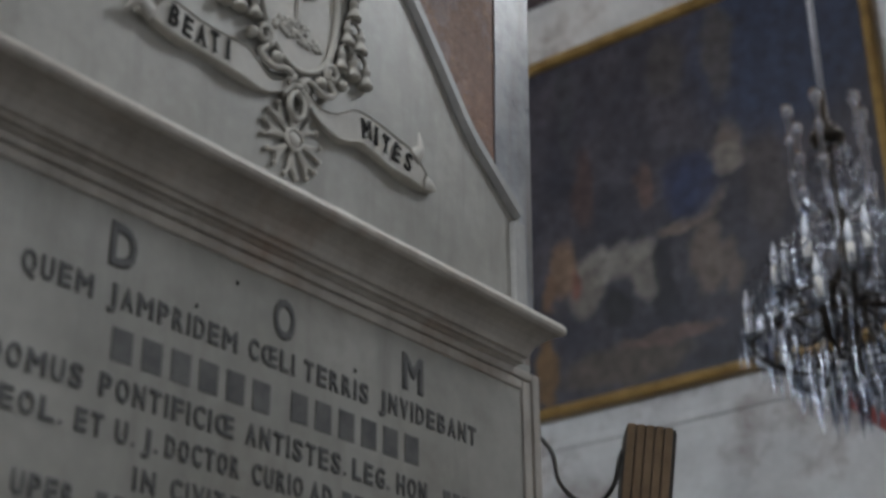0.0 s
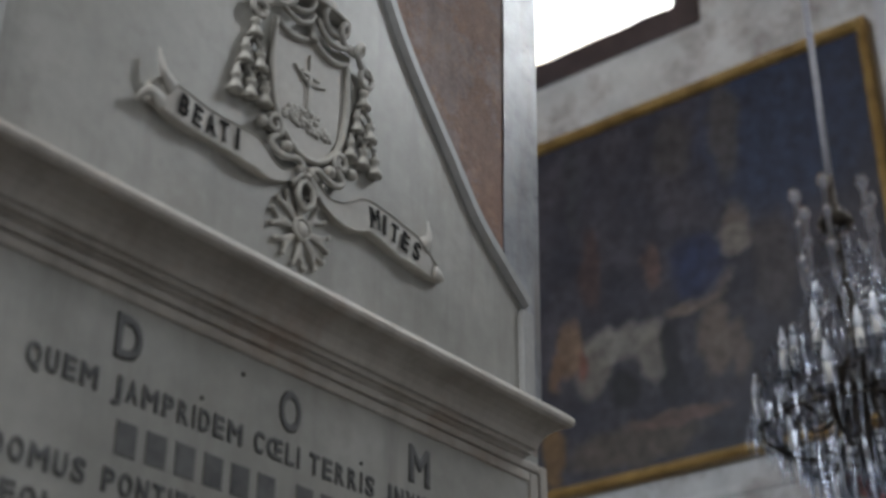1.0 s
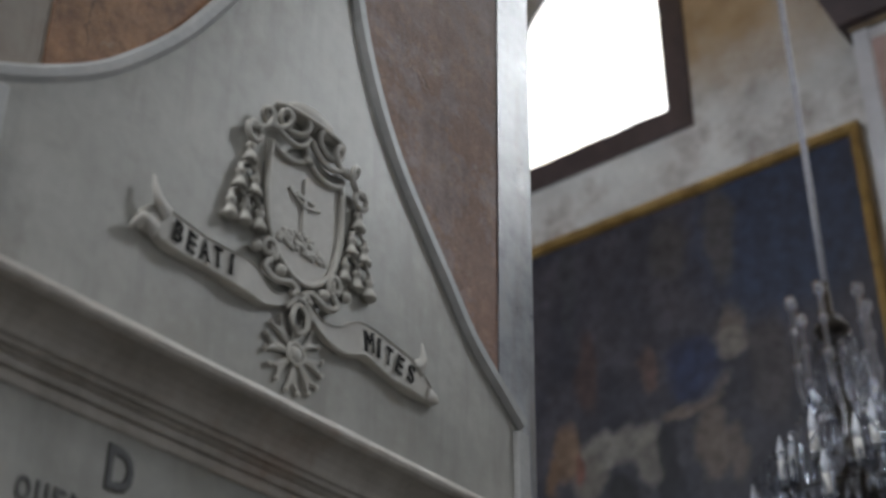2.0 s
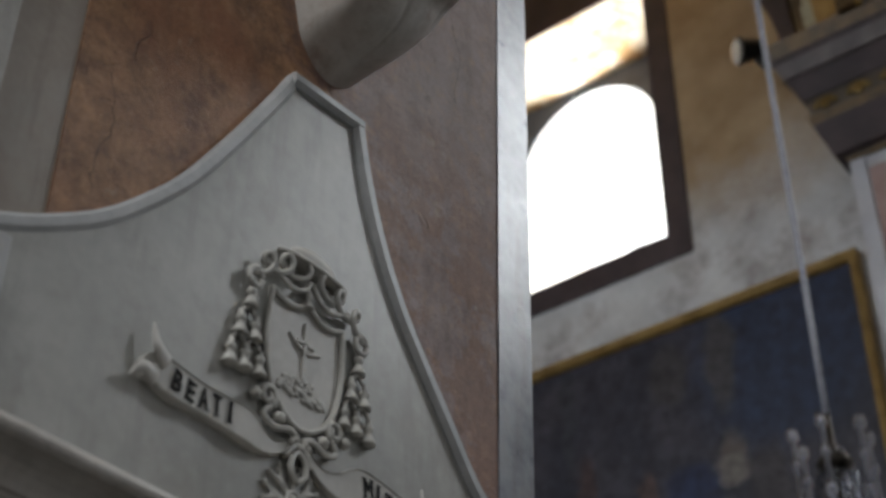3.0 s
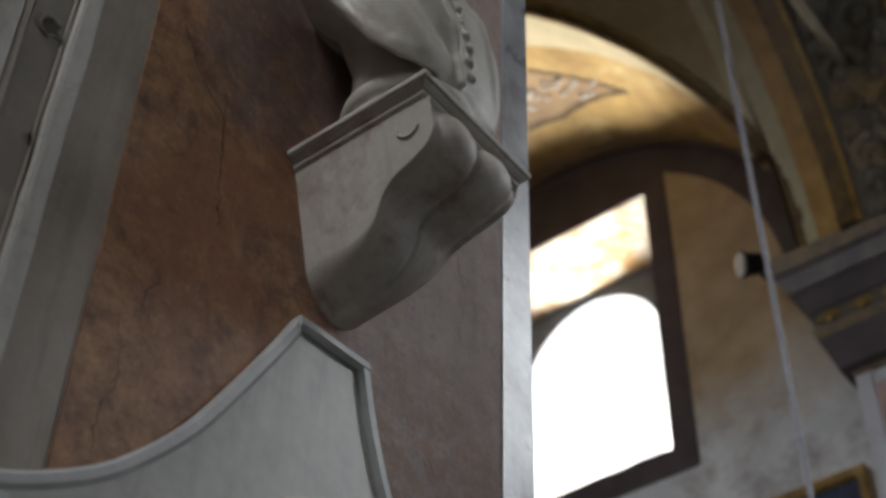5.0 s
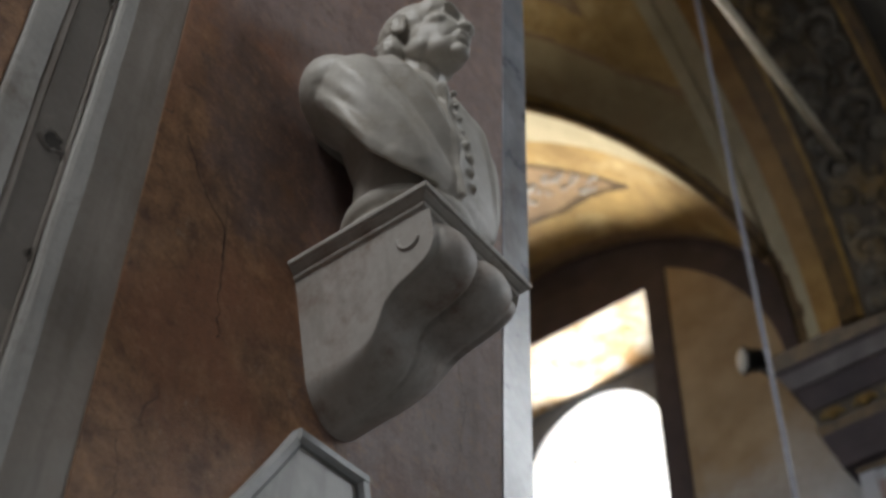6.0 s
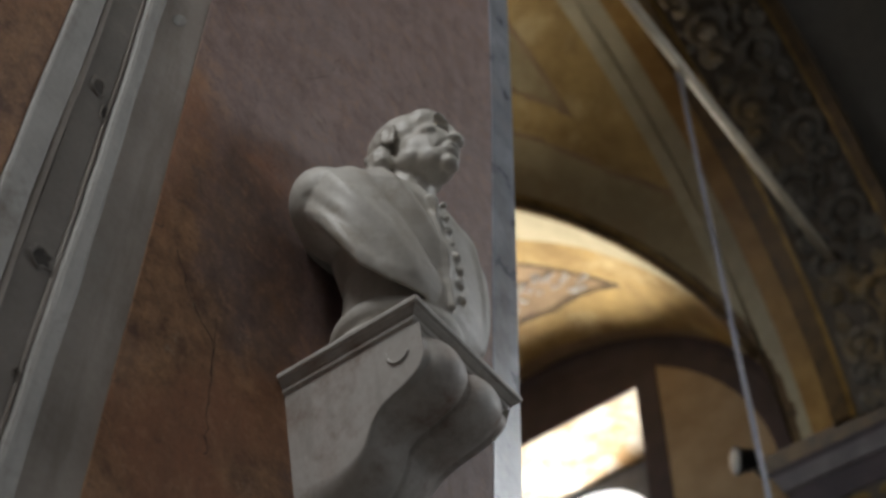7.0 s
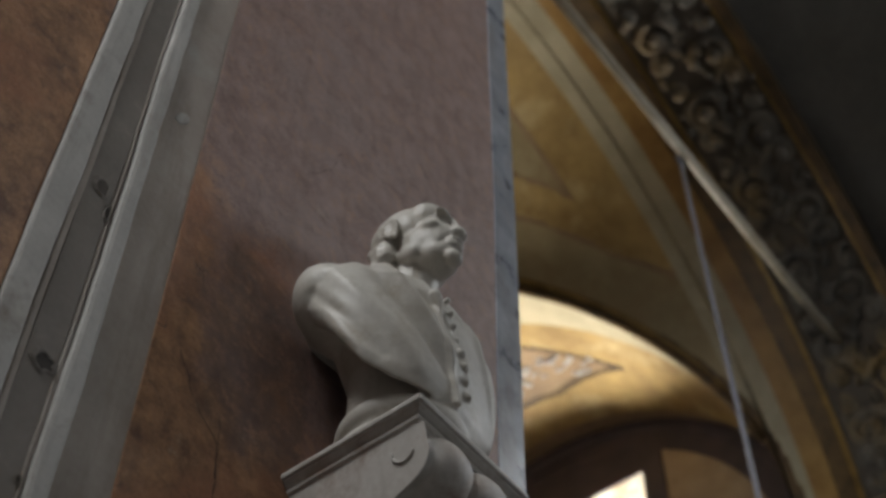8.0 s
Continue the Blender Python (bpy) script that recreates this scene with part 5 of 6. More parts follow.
# outer wall piece with the arched opening
GC, GZ, GR = 4.40, 11.655, 0.837
SPANDREL = mat("blue_grey_window_wall", (0.06, 0.07, 0.09), (0.10, 0.115, 0.145), 0.7, 4, 40, 0.15)
bm = bmesh.new()
arc = [(GC - GR * math.cos(math.pi * k / 32), GZ + GR * math.sin(math.pi * k / 32)) for k in range(33)]
up = [(GC - 1.35 + 2.7 * k / 32, 12.7) for k in range(33)]
for x in (10.15, 10.2):
    lo_v = [bm.verts.new((x, y, z)) for y, z in arc]
    hi_v = [bm.verts.new((x, y, z)) for y, z in up]
    for k in range(32):
        bm.faces.new((lo_v[k], lo_v[k + 1], hi_v[k + 1], hi_v[k]))
add_box(bm, 10.15, 10.2, GC - 1.35, GC - GR, 9.0, GZ)
add_box(bm, 10.15, 10.2, GC + GR, GC + 1.35, 9.0, GZ)
add_box(bm, 10.15, 10.2, GC - 1.35, GC + 1.35, 9.0, 9.6)
part("arch_wall", bm, SPANDREL, window, "blue-grey spandrels over the arched light")
for i in range(3):
    for j in range(5):
        y0, z0 = GC - GR + 0.03 + i * 0.56, 9.62 + j * 0.58
        pane = part("pane", boxed(10.17, 10.176, y0, y0 + 0.54, z0, z0 + 0.56), PANE, window)
        pane.visible_shadow = False
for i in range(2):
    for j in range(5):
        bm = add_ball(bmesh.new(), (10.14, GC - GR + 0.535 + 0.525 * i, 9.75 + 0.42 * (j + 0.6)), 0.042, 8, (0.4, 1, 0.7))
        part("lead_tie", bm, LEAD, window, smooth=True)
tagged(finish("backdrop_sky", boxed(11.6, 11.65, -14, 12, 4, 19), SKY_GLOW), "bright white sky outside the window", "sky", kind="structure")

# ---- vault ----
VX, VZ, VR = 4.729, 9.983, 3.965


LY2 = -5.2  # the next bay's window, behind the camera


def lunette_z(y):
    c = LY if y > -0.5 else LY2
    return LZ + math.sqrt(max(LR * LR - (y - c) ** 2, 0.0))


def groin(y):
    """Angle on the barrel where the window's lunette cuts it."""
    if abs(y - (LY if y > -0.5 else LY2)) >= LR:
        return 0.0
    return math.asin(min((lunette_z(y) - VZ) / VR, 1.0))


ys = [-9, -8.4, LY2 - LR - 0.001] + [LY2 - LR + 0.01 + (2 * LR - 0.02) * k / 40 for k in range(41)] + [LY2 + LR + 0.001, -1.8, -1.0, -0.5] + [-0.05 + 0.05 * k for k in range(19)] + [0.9 + 0.025 * k for k in range(136)] + [4.3 + 0.1 * k for k in range(31)] + [7.4 + 0.4 * k for k in range(12)]
CEIL = [GILT_DARK, FRESCO_PALE_LIT, GOLD_OCHRE, FRESCO_BROWN_SHADE, FRESCO_OLIVE_SHADE, PLASTER_DARK, GILT_OCHRE]
bm = bmesh.new()
NT = 240
cols_v = []
for y in ys:
    g = groin(y)
    cols_v.append([(bm.verts.new((VX + VR * math.cos(a), y, VZ + VR * math.sin(a))), a) for a in [g + (math.pi - g) * k / NT for k in range(NT + 1)]])
for i, (a, c) in enumerate(zip(cols_v, cols_v[1:])):
    ym = (ys[i] + ys[i + 1]) / 2
    for k in range(NT):
        fc = bm.faces.new((a[k][0], a[k + 1][0], c[k + 1][0], c[k][0]))
        th = (a[k][1] + a[k + 1][1]) / 2
        # how far along y from the groin at this angle
        s = min(max((VZ + VR * math.sin(th) - LZ) / LR, -1), 1) if th < math.pi / 2 else 1
        yg = LY - LR * math.sqrt(max(1 - s * s, 0)) if VZ + VR * math.sin(th) < LZ + LR and th < math.pi / 2 else LY
        gap = min((yg - ym), (th - groin(ym)) * VR * 0.8 if abs(ym - LY) < LR else 9)
        # the bay beyond the arch is all dark grey plaster
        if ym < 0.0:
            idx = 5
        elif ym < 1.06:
            idx = 0
        elif ym < 1.25:
            idx = 6
        elif gap < 0.10:
            idx = 0
        elif ym < 1.57:
            idx = 1
        elif gap < 0.72:
            # olive near the groin sets this strip's shade into its colour
            idx = 4
        elif gap < 0.78:
            idx = 3
        elif gap > 1.19 and ym > 2.05:
            idx = 3 if gap < 1.25 or ym < 2.10 else 4
        else:
            idx = 2
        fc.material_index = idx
# flat closing pieces beyond the barrel
add_box(bm, -5.3, VX - VR, -9, 12, 14.2, 14.4)
add_box(bm, VX - VR - 0.3, VX - VR, -9, 12, VZ - 0.02, 14.2)
add_box(bm, VX + VR, WX + 0.9, -9, LY2 - LR, VZ - 0.02, VZ + 0.2)
add_box(bm, VX + VR, WX + 0.9, LY2 + LR, LY - LR, VZ - 0.02, VZ + 0.2)
add_box(bm, VX + VR, WX + 0.6, LY + LR, 12, VZ - 0.02, VZ + 0.2)
# the lunette's own vault
NL = 120
for centre in (LY, LY2):
  ly = [centre - LR + 2 * LR * k / 260 for k in range(261)]
  lun = []
  for y in ly:
    g = groin(y) if abs(y - centre) < LR - 1e-6 else math.asin((LZ - VZ) / VR)
    xg = VX + VR * math.cos(g)
    lun.append([(bm.verts.new((WX + 0.01 + (xg - WX - 0.01) * k / NL, y, lunette_z(y))), k / NL) for k in range(NL + 1)])
  for i, (a, c) in enumerate(zip(lun, lun[1:])):
    ym = (ly[i] + ly[i + 1]) / 2 + LY - centre
    for k in range(NL):
        fc = bm.faces.new((a[k][0], a[k + 1][0], c[k + 1][0], c[k][0]))
        f = (k + 0.5) / NL
        w = 0.16 * min(max((min(ym, 2 * LY - ym) - 2.68) / 0.9, 0), 1)
        # pale groin rim and brown wall edge paint in the window light's falloff
        idx = 1 if f > 0.74 else 3 if abs(f - 0.45) < w or f < 0.09 else 2
        if w > 0 and abs(abs(f - 0.45) - w) < 0.018:
            idx = 0
        fc.material_index = idx
for y in (LY - LR, LY + LR, LY2 - LR, LY2 + LR):
    xg = VX + VR * math.cos(math.asin((LZ - VZ) / VR))
    bm.faces.new([bm.verts.new(p) for p in ((WX, y, VZ), (WX, y, LZ), (xg, y, LZ), (VX + VR, y, VZ))])
me = bpy.data.meshes.new("ceiling")
bm.to_mesh(me)
bm.free()
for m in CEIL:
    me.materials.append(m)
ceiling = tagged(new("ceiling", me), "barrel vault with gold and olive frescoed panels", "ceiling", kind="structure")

# moulding along the groin
trim = tagged(new("trim_groin"), "tarnished gilt moulding along the vault groin", "moulding", kind="structure")
for off, r, m in ((0.0, 0.050, GILT_DARK), (0.11, 0.022, GILT)):
    pts = []
    for k in range(1, 80):
        y = LY - LR + LR * 2 * k / 80
        g = groin(y) + off / VR
        pts.append((VX + (VR - 0.01) * math.cos(g), y, VZ + (VR - 0.01) * math.sin(g)))
    part("moulding", add_tube(bmesh.new(), pts, r, 8), m, trim, smooth=True)
# small white stucco flowers in the lunette panel
for k in range(34):
    y = 2.95 + 0.055 * k + random.uniform(-0.03, 0.03)
    xg = VX + VR * math.cos(groin(y))
    f = 0.45 + random.uniform(-0.10, 0.10) * min((y - 2.6) / 0.9, 1)
    p = Vector((WX + (xg - WX) * f, y, lunette_z(y) - 0.02))
    bm = bmesh.new()
    for j in range(3):
        spin = Matrix.Rotation(random.uniform(0, 3.1), 4, "Z")
        add_ball(bm, p + Vector((random.uniform(-0.03, 0.03), random.uniform(-0.04, 0.04), 0)), random.uniform(0.012, 0.030), 7, (1.9, 0.7, 0.5), spin)
    part("stucco_leaf", bm, PLASTER, trim, "small white stucco leaf", smooth=True)

# ---- transverse arch with stucco scrollwork ----
AR, AY0, AY1 = 3.646, -0.109, 0.932
arch = tagged(new("transverse_arch"), "transverse nave arch with grey stucco scrollwork and gilt edges", "arch", kind="structure")


def arc_block(y0, y1, r0, r1, material, name, label="", n=96, a1=178):
    bm = bmesh.new()
    rings = []
    for k in range(n + 1):
        a = radians(2 + (a1 - 2) * k / n)
        rings.append([(VX + r * math.cos(a), y, VZ + r * math.sin(a)) for r, y in ((r0, y0), (r0, y1), (r1, y1), (r1, y0))])
    add_loft(bm, rings)
    return part(name, bm, material, arch, label)


arc_block(AY0, AY1, AR, VR + 0.05, STUCCO_BED, "arch_body")
arc_block(AY1 - 0.13, AY1 + 0.02, AR - 0.05, AR + 0.1, GILT_DARK, "edge_moulding", "tarnished gilt edge moulding")
arc_block(AY1 - 0.17, AY1 - 0.13, AR - 0.03, AR + 0.1, GILT, "edge_moulding")
arc_block(AY0 - 0.02, AY0 + 0.08, AR - 0.05, AR + 0.1, GILT_DARK, "edge_moulding", "tarnished gilt edge moulding")
arc_block(AY0 + 0.08, AY0 + 0.11, AR - 0.03, AR + 0.1, GILT, "edge_moulding")


def on_arch(s, y, h):
    a = s / AR
    return Vector((VX + (AR - h) * math.cos(a), y, VZ + (AR - h) * math.sin(a)))


for unit in range(17):
    s0, flip = 0.30 + unit * 0.40, 1 if unit % 2 else -1
    bm = bmesh.new()
    yc = (AY0 + AY1 - 0.1) / 2

    def swirl(sc, yc2, r, turns, start, sense, thick):
        pts, rad = [], []
        for k in range(26):
            f = k / 25
            a = start + sense * f * turns * 2 * math.pi
            rr = r * (1 - 0.82 * f)
            pts.append(on_arch(sc + rr * math.cos(a), yc2 + rr * math.sin(a), 0.012))
            rad.append(thick * (1 - 0.45 * f))
        add_tube(bm, pts, rad, 6)
        add_ball(bm, on_arch(sc, yc2, 0.03), thick * 1.3, 8)

    swirl(s0, yc + flip * 0.17, 0.20, 1.15, radians(-90 * flip), flip, 0.060)
    swirl(s0 + 0.17, yc - flip * 0.22, 0.14, 1.1, radians(90 * flip), -flip, 0.050)
    swirl(s0 - 0.12, yc - flip * 0.28, 0.09, 1.0, radians(20), flip, 0.040)
    for k in range(16):
        p = on_arch(s0 + random.uniform(-0.22, 0.22), yc + random.uniform(-0.36, 0.36), 0.012)
        spin = Matrix.Rotation(random.uniform(0, 3), 4, "Y") @ Matrix.Rotation(random.uniform(0, 3), 4, "X")
        add_ball(bm, p, random.uniform(0.035, 0.06), 7, (1.5, 0.7, 0.6), spin)
    add_tube(bm, [on_arch(s0 - 0.2 + 0.4 * k / 8, yc + flip * 0.06 * math.cos(k / 8 * math.pi), 0.02) for k in range(9)], 0.025, 6)
    part("stucco_scroll", bm, STUCCO, arch, smooth=True)

# ---- pilaster and entablature on the east wall ----
pil = tagged(new("pilaster_east"), "pale pilaster with pink panel under a gilded entablature", "pilaster", kind="structure")
part("shaft", boxed(8.92, WX + 0.01, -0.75, 1.30, 0, 9.2, bevel=0.01), PILASTER_GREY, pil)
part("raised_border", boxed(8.90, 8.93, 1.16, 1.29, 0, 9.18, bevel=0.006), PILASTER_GREY, pil)
part("raised_border", boxed(8.90, 8.93, -0.74, -0.61, 0, 9.18, bevel=0.006), PILASTER_GREY, pil)
part("pink_panel", boxed(8.905, 8.925, -0.60, 1.15, 0.3, 9.0), PILASTER_PINK, pil, "pink marble panel")


def course(p0, z0, p1, z1, material, name, label=""):
    """One moulded course, its projection growing from p0 to p1."""
    bm = bmesh.new()
    rings = []
    for p, z in ((p0, z0), (p1, z1)):
        rings.append([(WX, 1.28 + p, z), (8.92 - 1.5 * p, 1.28 + p, z), (8.92 - 1.5 * p, -0.73 - p, z), (WX, -0.73 - p, z)])
    add_loft(bm, rings)
    return part(name, bm, material, pil, label)


course(0.015, 9.12, 0.04, 9.18, GILT_DARK, "astragal")
course(0.085, 9.16, 0.10, 9.22, PURPLE, "moulding")
course(0.10, 9.22, 0.165, 9.42, PURPLE, "frieze", "dark purple swelling frieze")
course(0.165, 9.42, 0.18, 9.50, GILT_DARK, "moulding")
course(0.16, 9.50, 0.175, 9.66, STUCCO_BED, "ornament_band")
course(0.19, 9.66, 0.215, 9.74, PURPLE, "moulding")
course(0.215, 9.74, 0.245, 9.84, PURPLE, "soffit_band")
course(0.27, 9.84, 0.315, 9.96, CORONA, "corona", "dull purplish-grey cornice edge")
course(0.315, 9.96, 0.335, 10.0, PURPLE, "moulding")
course(0.32, 10.0, 0.36, 10.14, GILT_DARK, "upper_band", "dull gilt upper band")
for k in range(7):
    y = 1.30 - k * 0.28
    bm = bmesh.new()
    add_ball(bm, (8.92 - 0.265, y, 9.58), 0.055, 10, (0.5, 1, 1))
    for j in range(5):
        a = math.pi * (0.1 + 0.2 * j)
        add_ball(bm, (8.92 - 0.265, y + 0.085 * math.cos(a), 9.555 + 0.07 * math.sin(a)), 0.026, 7, (0.6, 1, 1))
    part("gilt_shell", bm, GILT, pil, "small gilded shell", smooth=True)

# ---- painting ----
painting = thing("large_painting", "large dark oil painting in old gold frame on nave wall", "painting")
PY0, PY1, PZ0, PZ1, FW = 1.450, 6.90, 5.285, 8.515, 0.085
part("canvas", boxed(9.185, 9.20, PY0 + 0.05, PY1 - 0.05, PZ0 + 0.05, PZ1 - 0.05), CANVAS, painting, "dark blue and brown oil canvas")


def frame_bar(a, c, inward):
    """Moulded bar of the picture frame from a to c (y, z); inward points to the canvas."""
    bm = bmesh.new()
    rings = []
    for end, (y, z) in enumerate((a, c)):
        d = Vector((c[0] - a[0], c[1] - a[1])).normalized()
        ring = []
        for k, (w, x) in enumerate(((0, WX), (0, 9.13), (0.015, 9.115), (0.035, 9.125), (0.05, 9.14), (0.068, 9.135), (FW, 9.16), (FW, WX))):
            mitre = d * (w if end == 0 else -w)
            ring.append((x, y + inward[0] * w + mitre.x, z + inward[1] * w + mitre.y))
        rings.append(ring)
    add_loft(bm, rings)
    part("frame_bar", bm, FRAME_GOLD, painting, "worn gold moulding")


frame_bar((PY0, PZ0), (PY1, PZ0), (0, 1))
frame_bar((PY1, PZ1), (PY0, PZ1), (0, -1))
frame_bar((PY0, PZ1), (PY0, PZ0), (1, 0))
frame_bar((PY1, PZ0), (PY1, PZ1), (-1, 0))

# ---- tie rod and chandelier ----
rod = tagged(finish("tie_rod", add_tube(bmesh.new(), [(8.15, 0.49, 11.475), (2.5, 0.49, 11.475)], 0.040, 8), ROD_METAL, smooth=True), "pale iron tie rod spanning the nave below the vault", "tie rod", kind="structure")

CX, CY = 5.713, 0.552
chandelier = thing("chandelier", "crystal chandelier with white candle bulbs on a long pale cable", "chandelier")
bm = bmesh.new()
add_tube(bm, [(CX, CY, 11.48 - 6.33 * k / 12) for k in range(13)], 0.018, 8)
part("cable", bm, PALE_CABLE, chandelier, "pale sleeved suspension cable", smooth=True)
bm = bmesh.new()
add_tube(bm, [(CX + 0.05 * math.cos(a), CY + 0.0, 11.47 + 0.05 * math.sin(a)) for a in [2 * math.pi * k / 12 for k in range(13)]], 0.012, 6)
part("cable_loop", bm, PALE_CABLE, chandelier, smooth=True)
bm = add_lathe(bmesh.new(), [(0.004, 5.22), (0.016, 5.20), (0.018, 5.0), (0.03, 4.98), (0.02, 4.94), (0.075, 4.92), (0.085, 4.89), (0.06, 4.86), (0.015, 4.84), (0.02, 4.6), (0.045, 4.5), (0.02, 4.4), (0.03, 4.25), (0.09, 4.15), (0.10, 4.08), (0.05, 4.0), (0.02, 3.9), (0.04, 3.8), (0.015, 3.72)], (CX, CY), 16)
part("stem", bm, BRONZE_DARK, chandelier, "dark bronze stem and crown", smooth=True)
NARM = 18


def crystal_drop(bm, p, r, h):
    """Faceted drop hanging from p."""
    x, y, z = p
    ring = [bm.verts.new((x + r * math.cos(a), y + r * math.sin(a), z - h * 0.45)) for a in [2 * math.pi * k / 5 for k in range(5)]]
    t, b2 = bm.verts.new((x, y, z)), bm.verts.new((x, y, z - h))
    for k in range(5):
        bm.faces.new((t, ring[k], ring[(k + 1) % 5]))
        bm.faces.new((b2, ring[(k + 1) % 5], ring[k]))


for k in range(NARM):
    a = 2 * math.pi * (k + 0.35) / NARM
    d = Vector((math.cos(a), math.sin(a), 0))
    R, zt = ((0.44, 3.92), (0.35, 4.09), (0.25, 4.20))[k % 3]
    c = Vector((CX, CY, 0))
    arm = part("arm", add_tube(bmesh.new(), curve_points([c + d * 0.06 + Vector((0, 0, 4.06)), c + d * 0.18 + Vector((0, 0, zt - 0.14)), c + d * (R - 0.06) + Vector((0, 0, zt - 0.10)), c + d * R + Vector((0, 0, zt))], 5), 0.011, 7), BRONZE_DARK, chandelier, "curved dark bronze arm", smooth=True)
    e = c + d * R
    part("drip_pan", add_lathe(bmesh.new(), [(0.008, zt - 0.01), (0.05, zt + 0.004), (0.056, zt + 0.014), (0.02, zt + 0.010)], (e.x, e.y), 12), CRYSTAL, arm, smooth=True)
    part("candle", add_lathe(bmesh.new(), [(0.017, zt + 0.006), (0.018, zt + 0.12), (0.008, zt + 0.125)], (e.x, e.y), 10), CANDLE, arm, "white candle sleeve", smooth=True)
    part("bulb", add_lathe(bmesh.new(), [(0.008, zt + 0.12), (0.017, zt + 0.145), (0.018, zt + 0.165), (0.010, zt + 0.20), (0.002, zt + 0.235)], (e.x, e.y), 10), BULB, arm, "frosted flame-shaped bulb", smooth=True)
    bm = bmesh.new()
    for j in range(6):
        b = 2 * math.pi * j / 6
        crystal_drop(bm, (e.x + 0.05 * math.cos(b), e.y + 0.05 * math.sin(b), zt), 0.011, random.uniform(0.09, 0.17))
    tagged(part("pan_fringe", bm, CRYSTAL, arm), kind="stuff")
# six tall crystal spears of the crown
for k in range(6):
    a = 2 * math.pi * (k + 0.2) / 6
    x, y = CX + 0.175 * math.cos(a), CY + 0.175 * math.sin(a)
    bm = add_tube(bmesh.new(), curve_points([(CX + 0.05 * math.cos(a), CY + 0.05 * math.sin(a), 4.5), (x, y, 4.55), (x, y, 4.80), (x, y, 5.02)], 4), 0.013, 6)
    spear = part("crystal_spear", bm, CRYSTAL_BRIGHT, chandelier, "upright cut crystal spear")
    bm = bmesh.new()
    for z, r in ((5.03, 0.034), (4.88, 0.028), (4.70, 0.032)):
        add_ball(bm, (x, y, z), r, 8, (1, 1, 1.3))
    tagged(part("crystal_bead", bm, CRYSTAL_BRIGHT, spear), kind="stuff")
# garlands and hanging drops
bm = bmesh.new()
for k in range(18):
    a = 2 * math.pi * k / 18
    for j in range(16):
        f = j / 15
        r = 0.09 + 0.33 * f ** 1.6
        z = 4.82 - 0.62 * f - 0.05 * math.sin(f * math.pi)
        add_ball(bm, (CX + r * math.cos(a), CY + r * math.sin(a), z), 0.013, 6)
tagged(part("bead_garland", bm, CRYSTAL, chandelier, "strings of small crystal beads"), kind="stuff")
bm = bmesh.new()
for tier, (r, z, n, hmin, hmax) in enumerate(((0.45, 4.04, 64, 0.10, 0.20), (0.37, 3.96, 60, 0.12, 0.24), (0.28, 3.88, 50, 0.14, 0.28), (0.19, 3.80, 34, 0.16, 0.30), (0.10, 3.74, 18, 0.16, 0.26), (0.33, 4.22, 50, 0.08, 0.16), (0.22, 4.34, 36, 0.08, 0.16), (0.40, 4.16, 50, 0.06, 0.14), (0.15, 4.60, 22, 0.08, 0.16))):
    for k in range(n):
        a = 2 * math.pi * k / n + tier
        rr = r + random.uniform(-0.025, 0.025)
        crystal_drop(bm, (CX + rr * math.cos(a), CY + rr * math.sin(a), z + random.uniform(-0.03, 0.03)), random.uniform(0.011, 0.018), random.uniform(hmin, hmax))
tagged(part("crystal_fringe", bm, CRYSTAL, chandelier, "tiers of hanging cut crystal drops"), kind="stuff")
for r, z in ((0.44, 3.90), (0.37, 3.97), (0.28, 3.89), (0.19, 3.81), (0.33, 4.06)):
    bm = add_tube(bmesh.new(), [(CX + r * math.cos(2 * math.pi * k / 32), CY + r * math.sin(2 * math.pi * k / 32), z) for k in range(33)], 0.006, 6, out=(0, 0, 1))
    part("ring", bm, BRONZE_DARK, chandelier, "dark bronze ring", smooth=True)

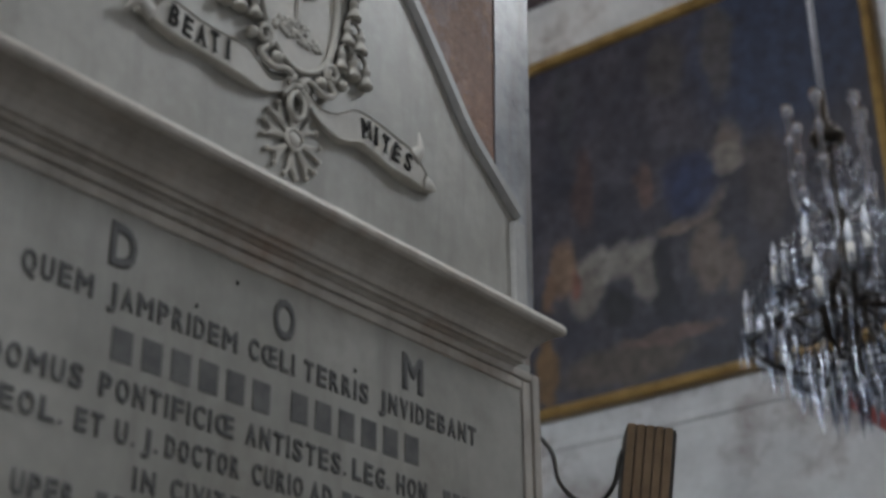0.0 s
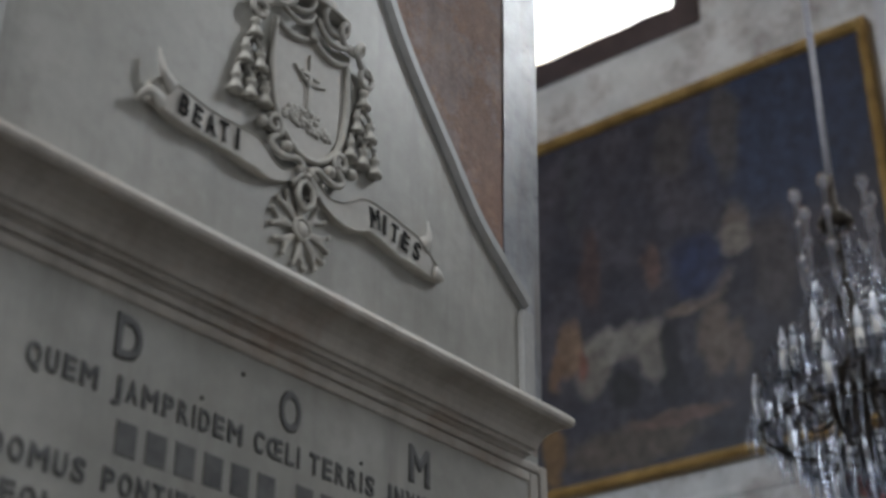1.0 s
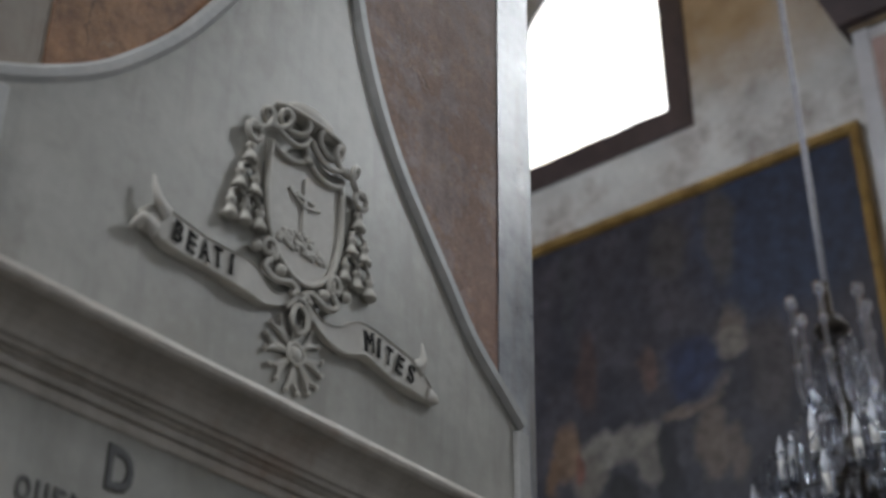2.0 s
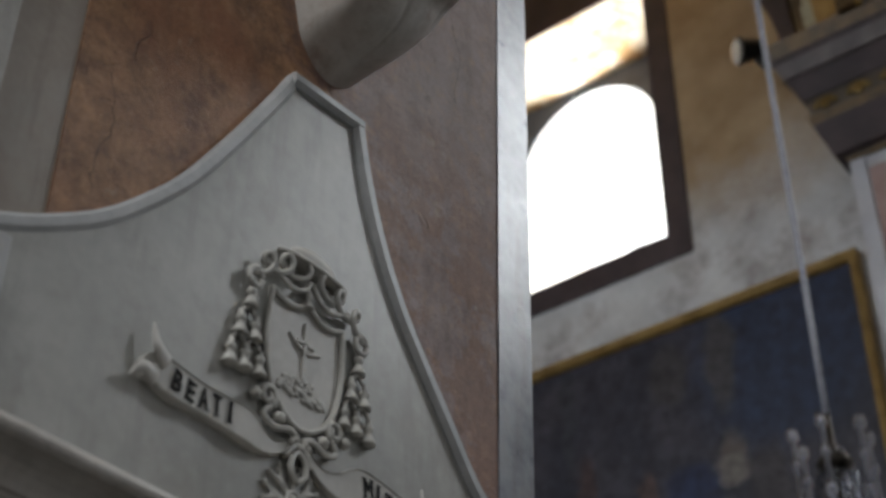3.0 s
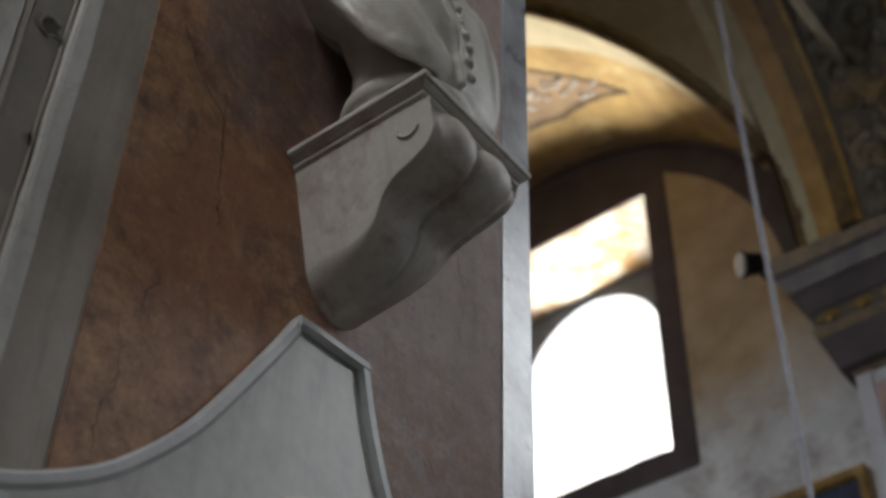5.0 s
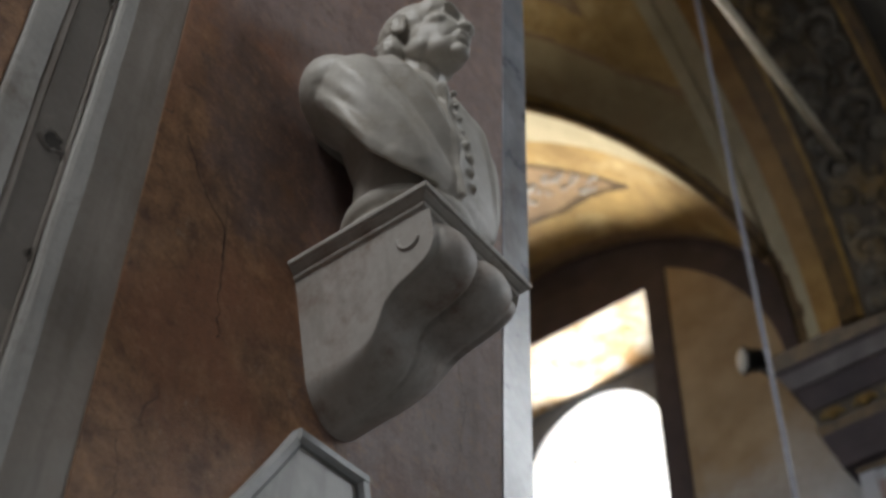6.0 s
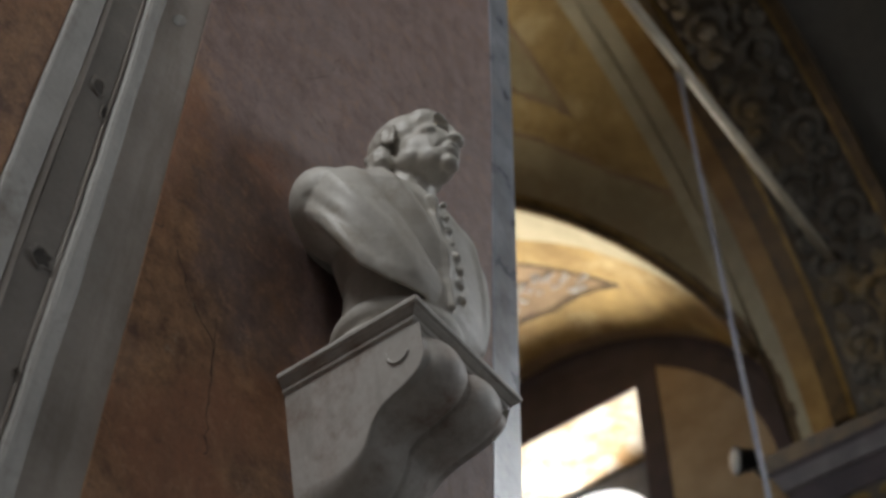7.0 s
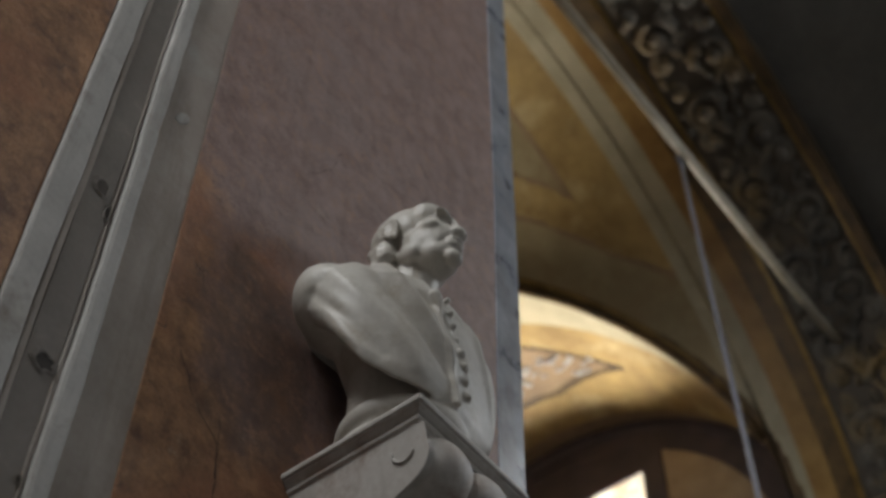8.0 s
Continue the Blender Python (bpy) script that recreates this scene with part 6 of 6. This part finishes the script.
# ---- column loudspeaker beside the pier, with its cable ----
speaker = thing("column_loudspeaker", "brown ribbed column loudspeaker mounted on the pier", "loudspeaker")
SM = pose(3.03, 0.035, 2.728, 0, 0, 0) @ Matrix.Rotation(radians(-52), 4, "Z") @ Matrix.Rotation(radians(8), 4, "Y")
bm = boxed(-0.062, 0.062, -0.03, 0.07, -0.95, 0.0, bevel=0.012)
bm.transform(SM)
part("housing", bm, BLACK_METAL, speaker, "dark housing")
for k in range(5):
    bm = boxed(-0.060 + k * 0.0225, -0.040 + k * 0.0225, -0.046, -0.028, -0.93, -0.004, bevel=0.004)
    bm.transform(SM)
    part("grille_rib", bm, SPEAKER_BROWN, speaker, "brown metal rib")
bm = add_tube(bmesh.new(), [(2.46, 0.30, 2.25), (2.8, 0.22, 2.25), (3.07, 0.08, 2.25)], 0.014, 8)
part("wall_arm", bm, BLACK_METAL, speaker, smooth=True)
bm = add_tube(bmesh.new(), curve_points([(2.47, 0.55, 3.05), (2.75, 0.44, 2.86), (3.0, 0.335, 2.755), (3.0, 0.29, 2.64), (3.0, 0.235, 2.580), (3.0, 0.175, 2.567), (3.0, 0.130, 2.600), (3.0, 0.100, 2.680), (3.04, 0.07, 2.72)], 6), 0.006, 7)
part("cable", bm, GREY_CABLE, speaker, "grey hanging cable", smooth=True)

# ---- small spotlight on the end of the entablature ----
spot = thing("spotlight", "small black spotlight with pale glass on the entablature", "spotlight")
bm = add_lathe(bmesh.new(), [(0.03, -0.16), (0.07, -0.14), (0.085, 0.0), (0.10, 0.01), (0.10, 0.03), (0.085, 0.03)], (0, 0), 20)
LM = Matrix.Translation((8.60, 1.90, 10.44)) @ Matrix.Rotation(radians(-72), 4, "Z") @ Matrix.Rotation(radians(-100), 4, "Y") @ Matrix.Scale(1.25, 4) @ Matrix.Rotation(radians(25), 4, "X")
bm.transform(LM)
part("body", bm, BLACK_METAL, spot, smooth=True)
bm = add_ball(bmesh.new(), (0, 0, 0.032), 0.088, 18, (1, 1, 0.25))
bm.transform(LM)
part("lens", bm, LAMP_WHITE, spot, "pale lamp glass", smooth=True)
bm = add_tube(bmesh.new(), [(8.68, 1.83, 10.40), (8.66, 1.74, 10.22), (8.60, 1.58, 10.12)], 0.026, 8)
part("mounting_arm", bm, BLACK_METAL, spot, smooth=True)

# ---- slanted red bar at the nave wall, standing for an unidentified red shape ----
pole = thing("red_slanted_bar", "dull red slanted bar at the nave wall", "pole")
part("shaft", add_tube(bmesh.new(), [(9.16, 2.05, 4.95), (9.05, 1.40, 4.35), (8.80, 0.2, 0.0)], 0.055, 10), RED_DULL, pole, smooth=True)
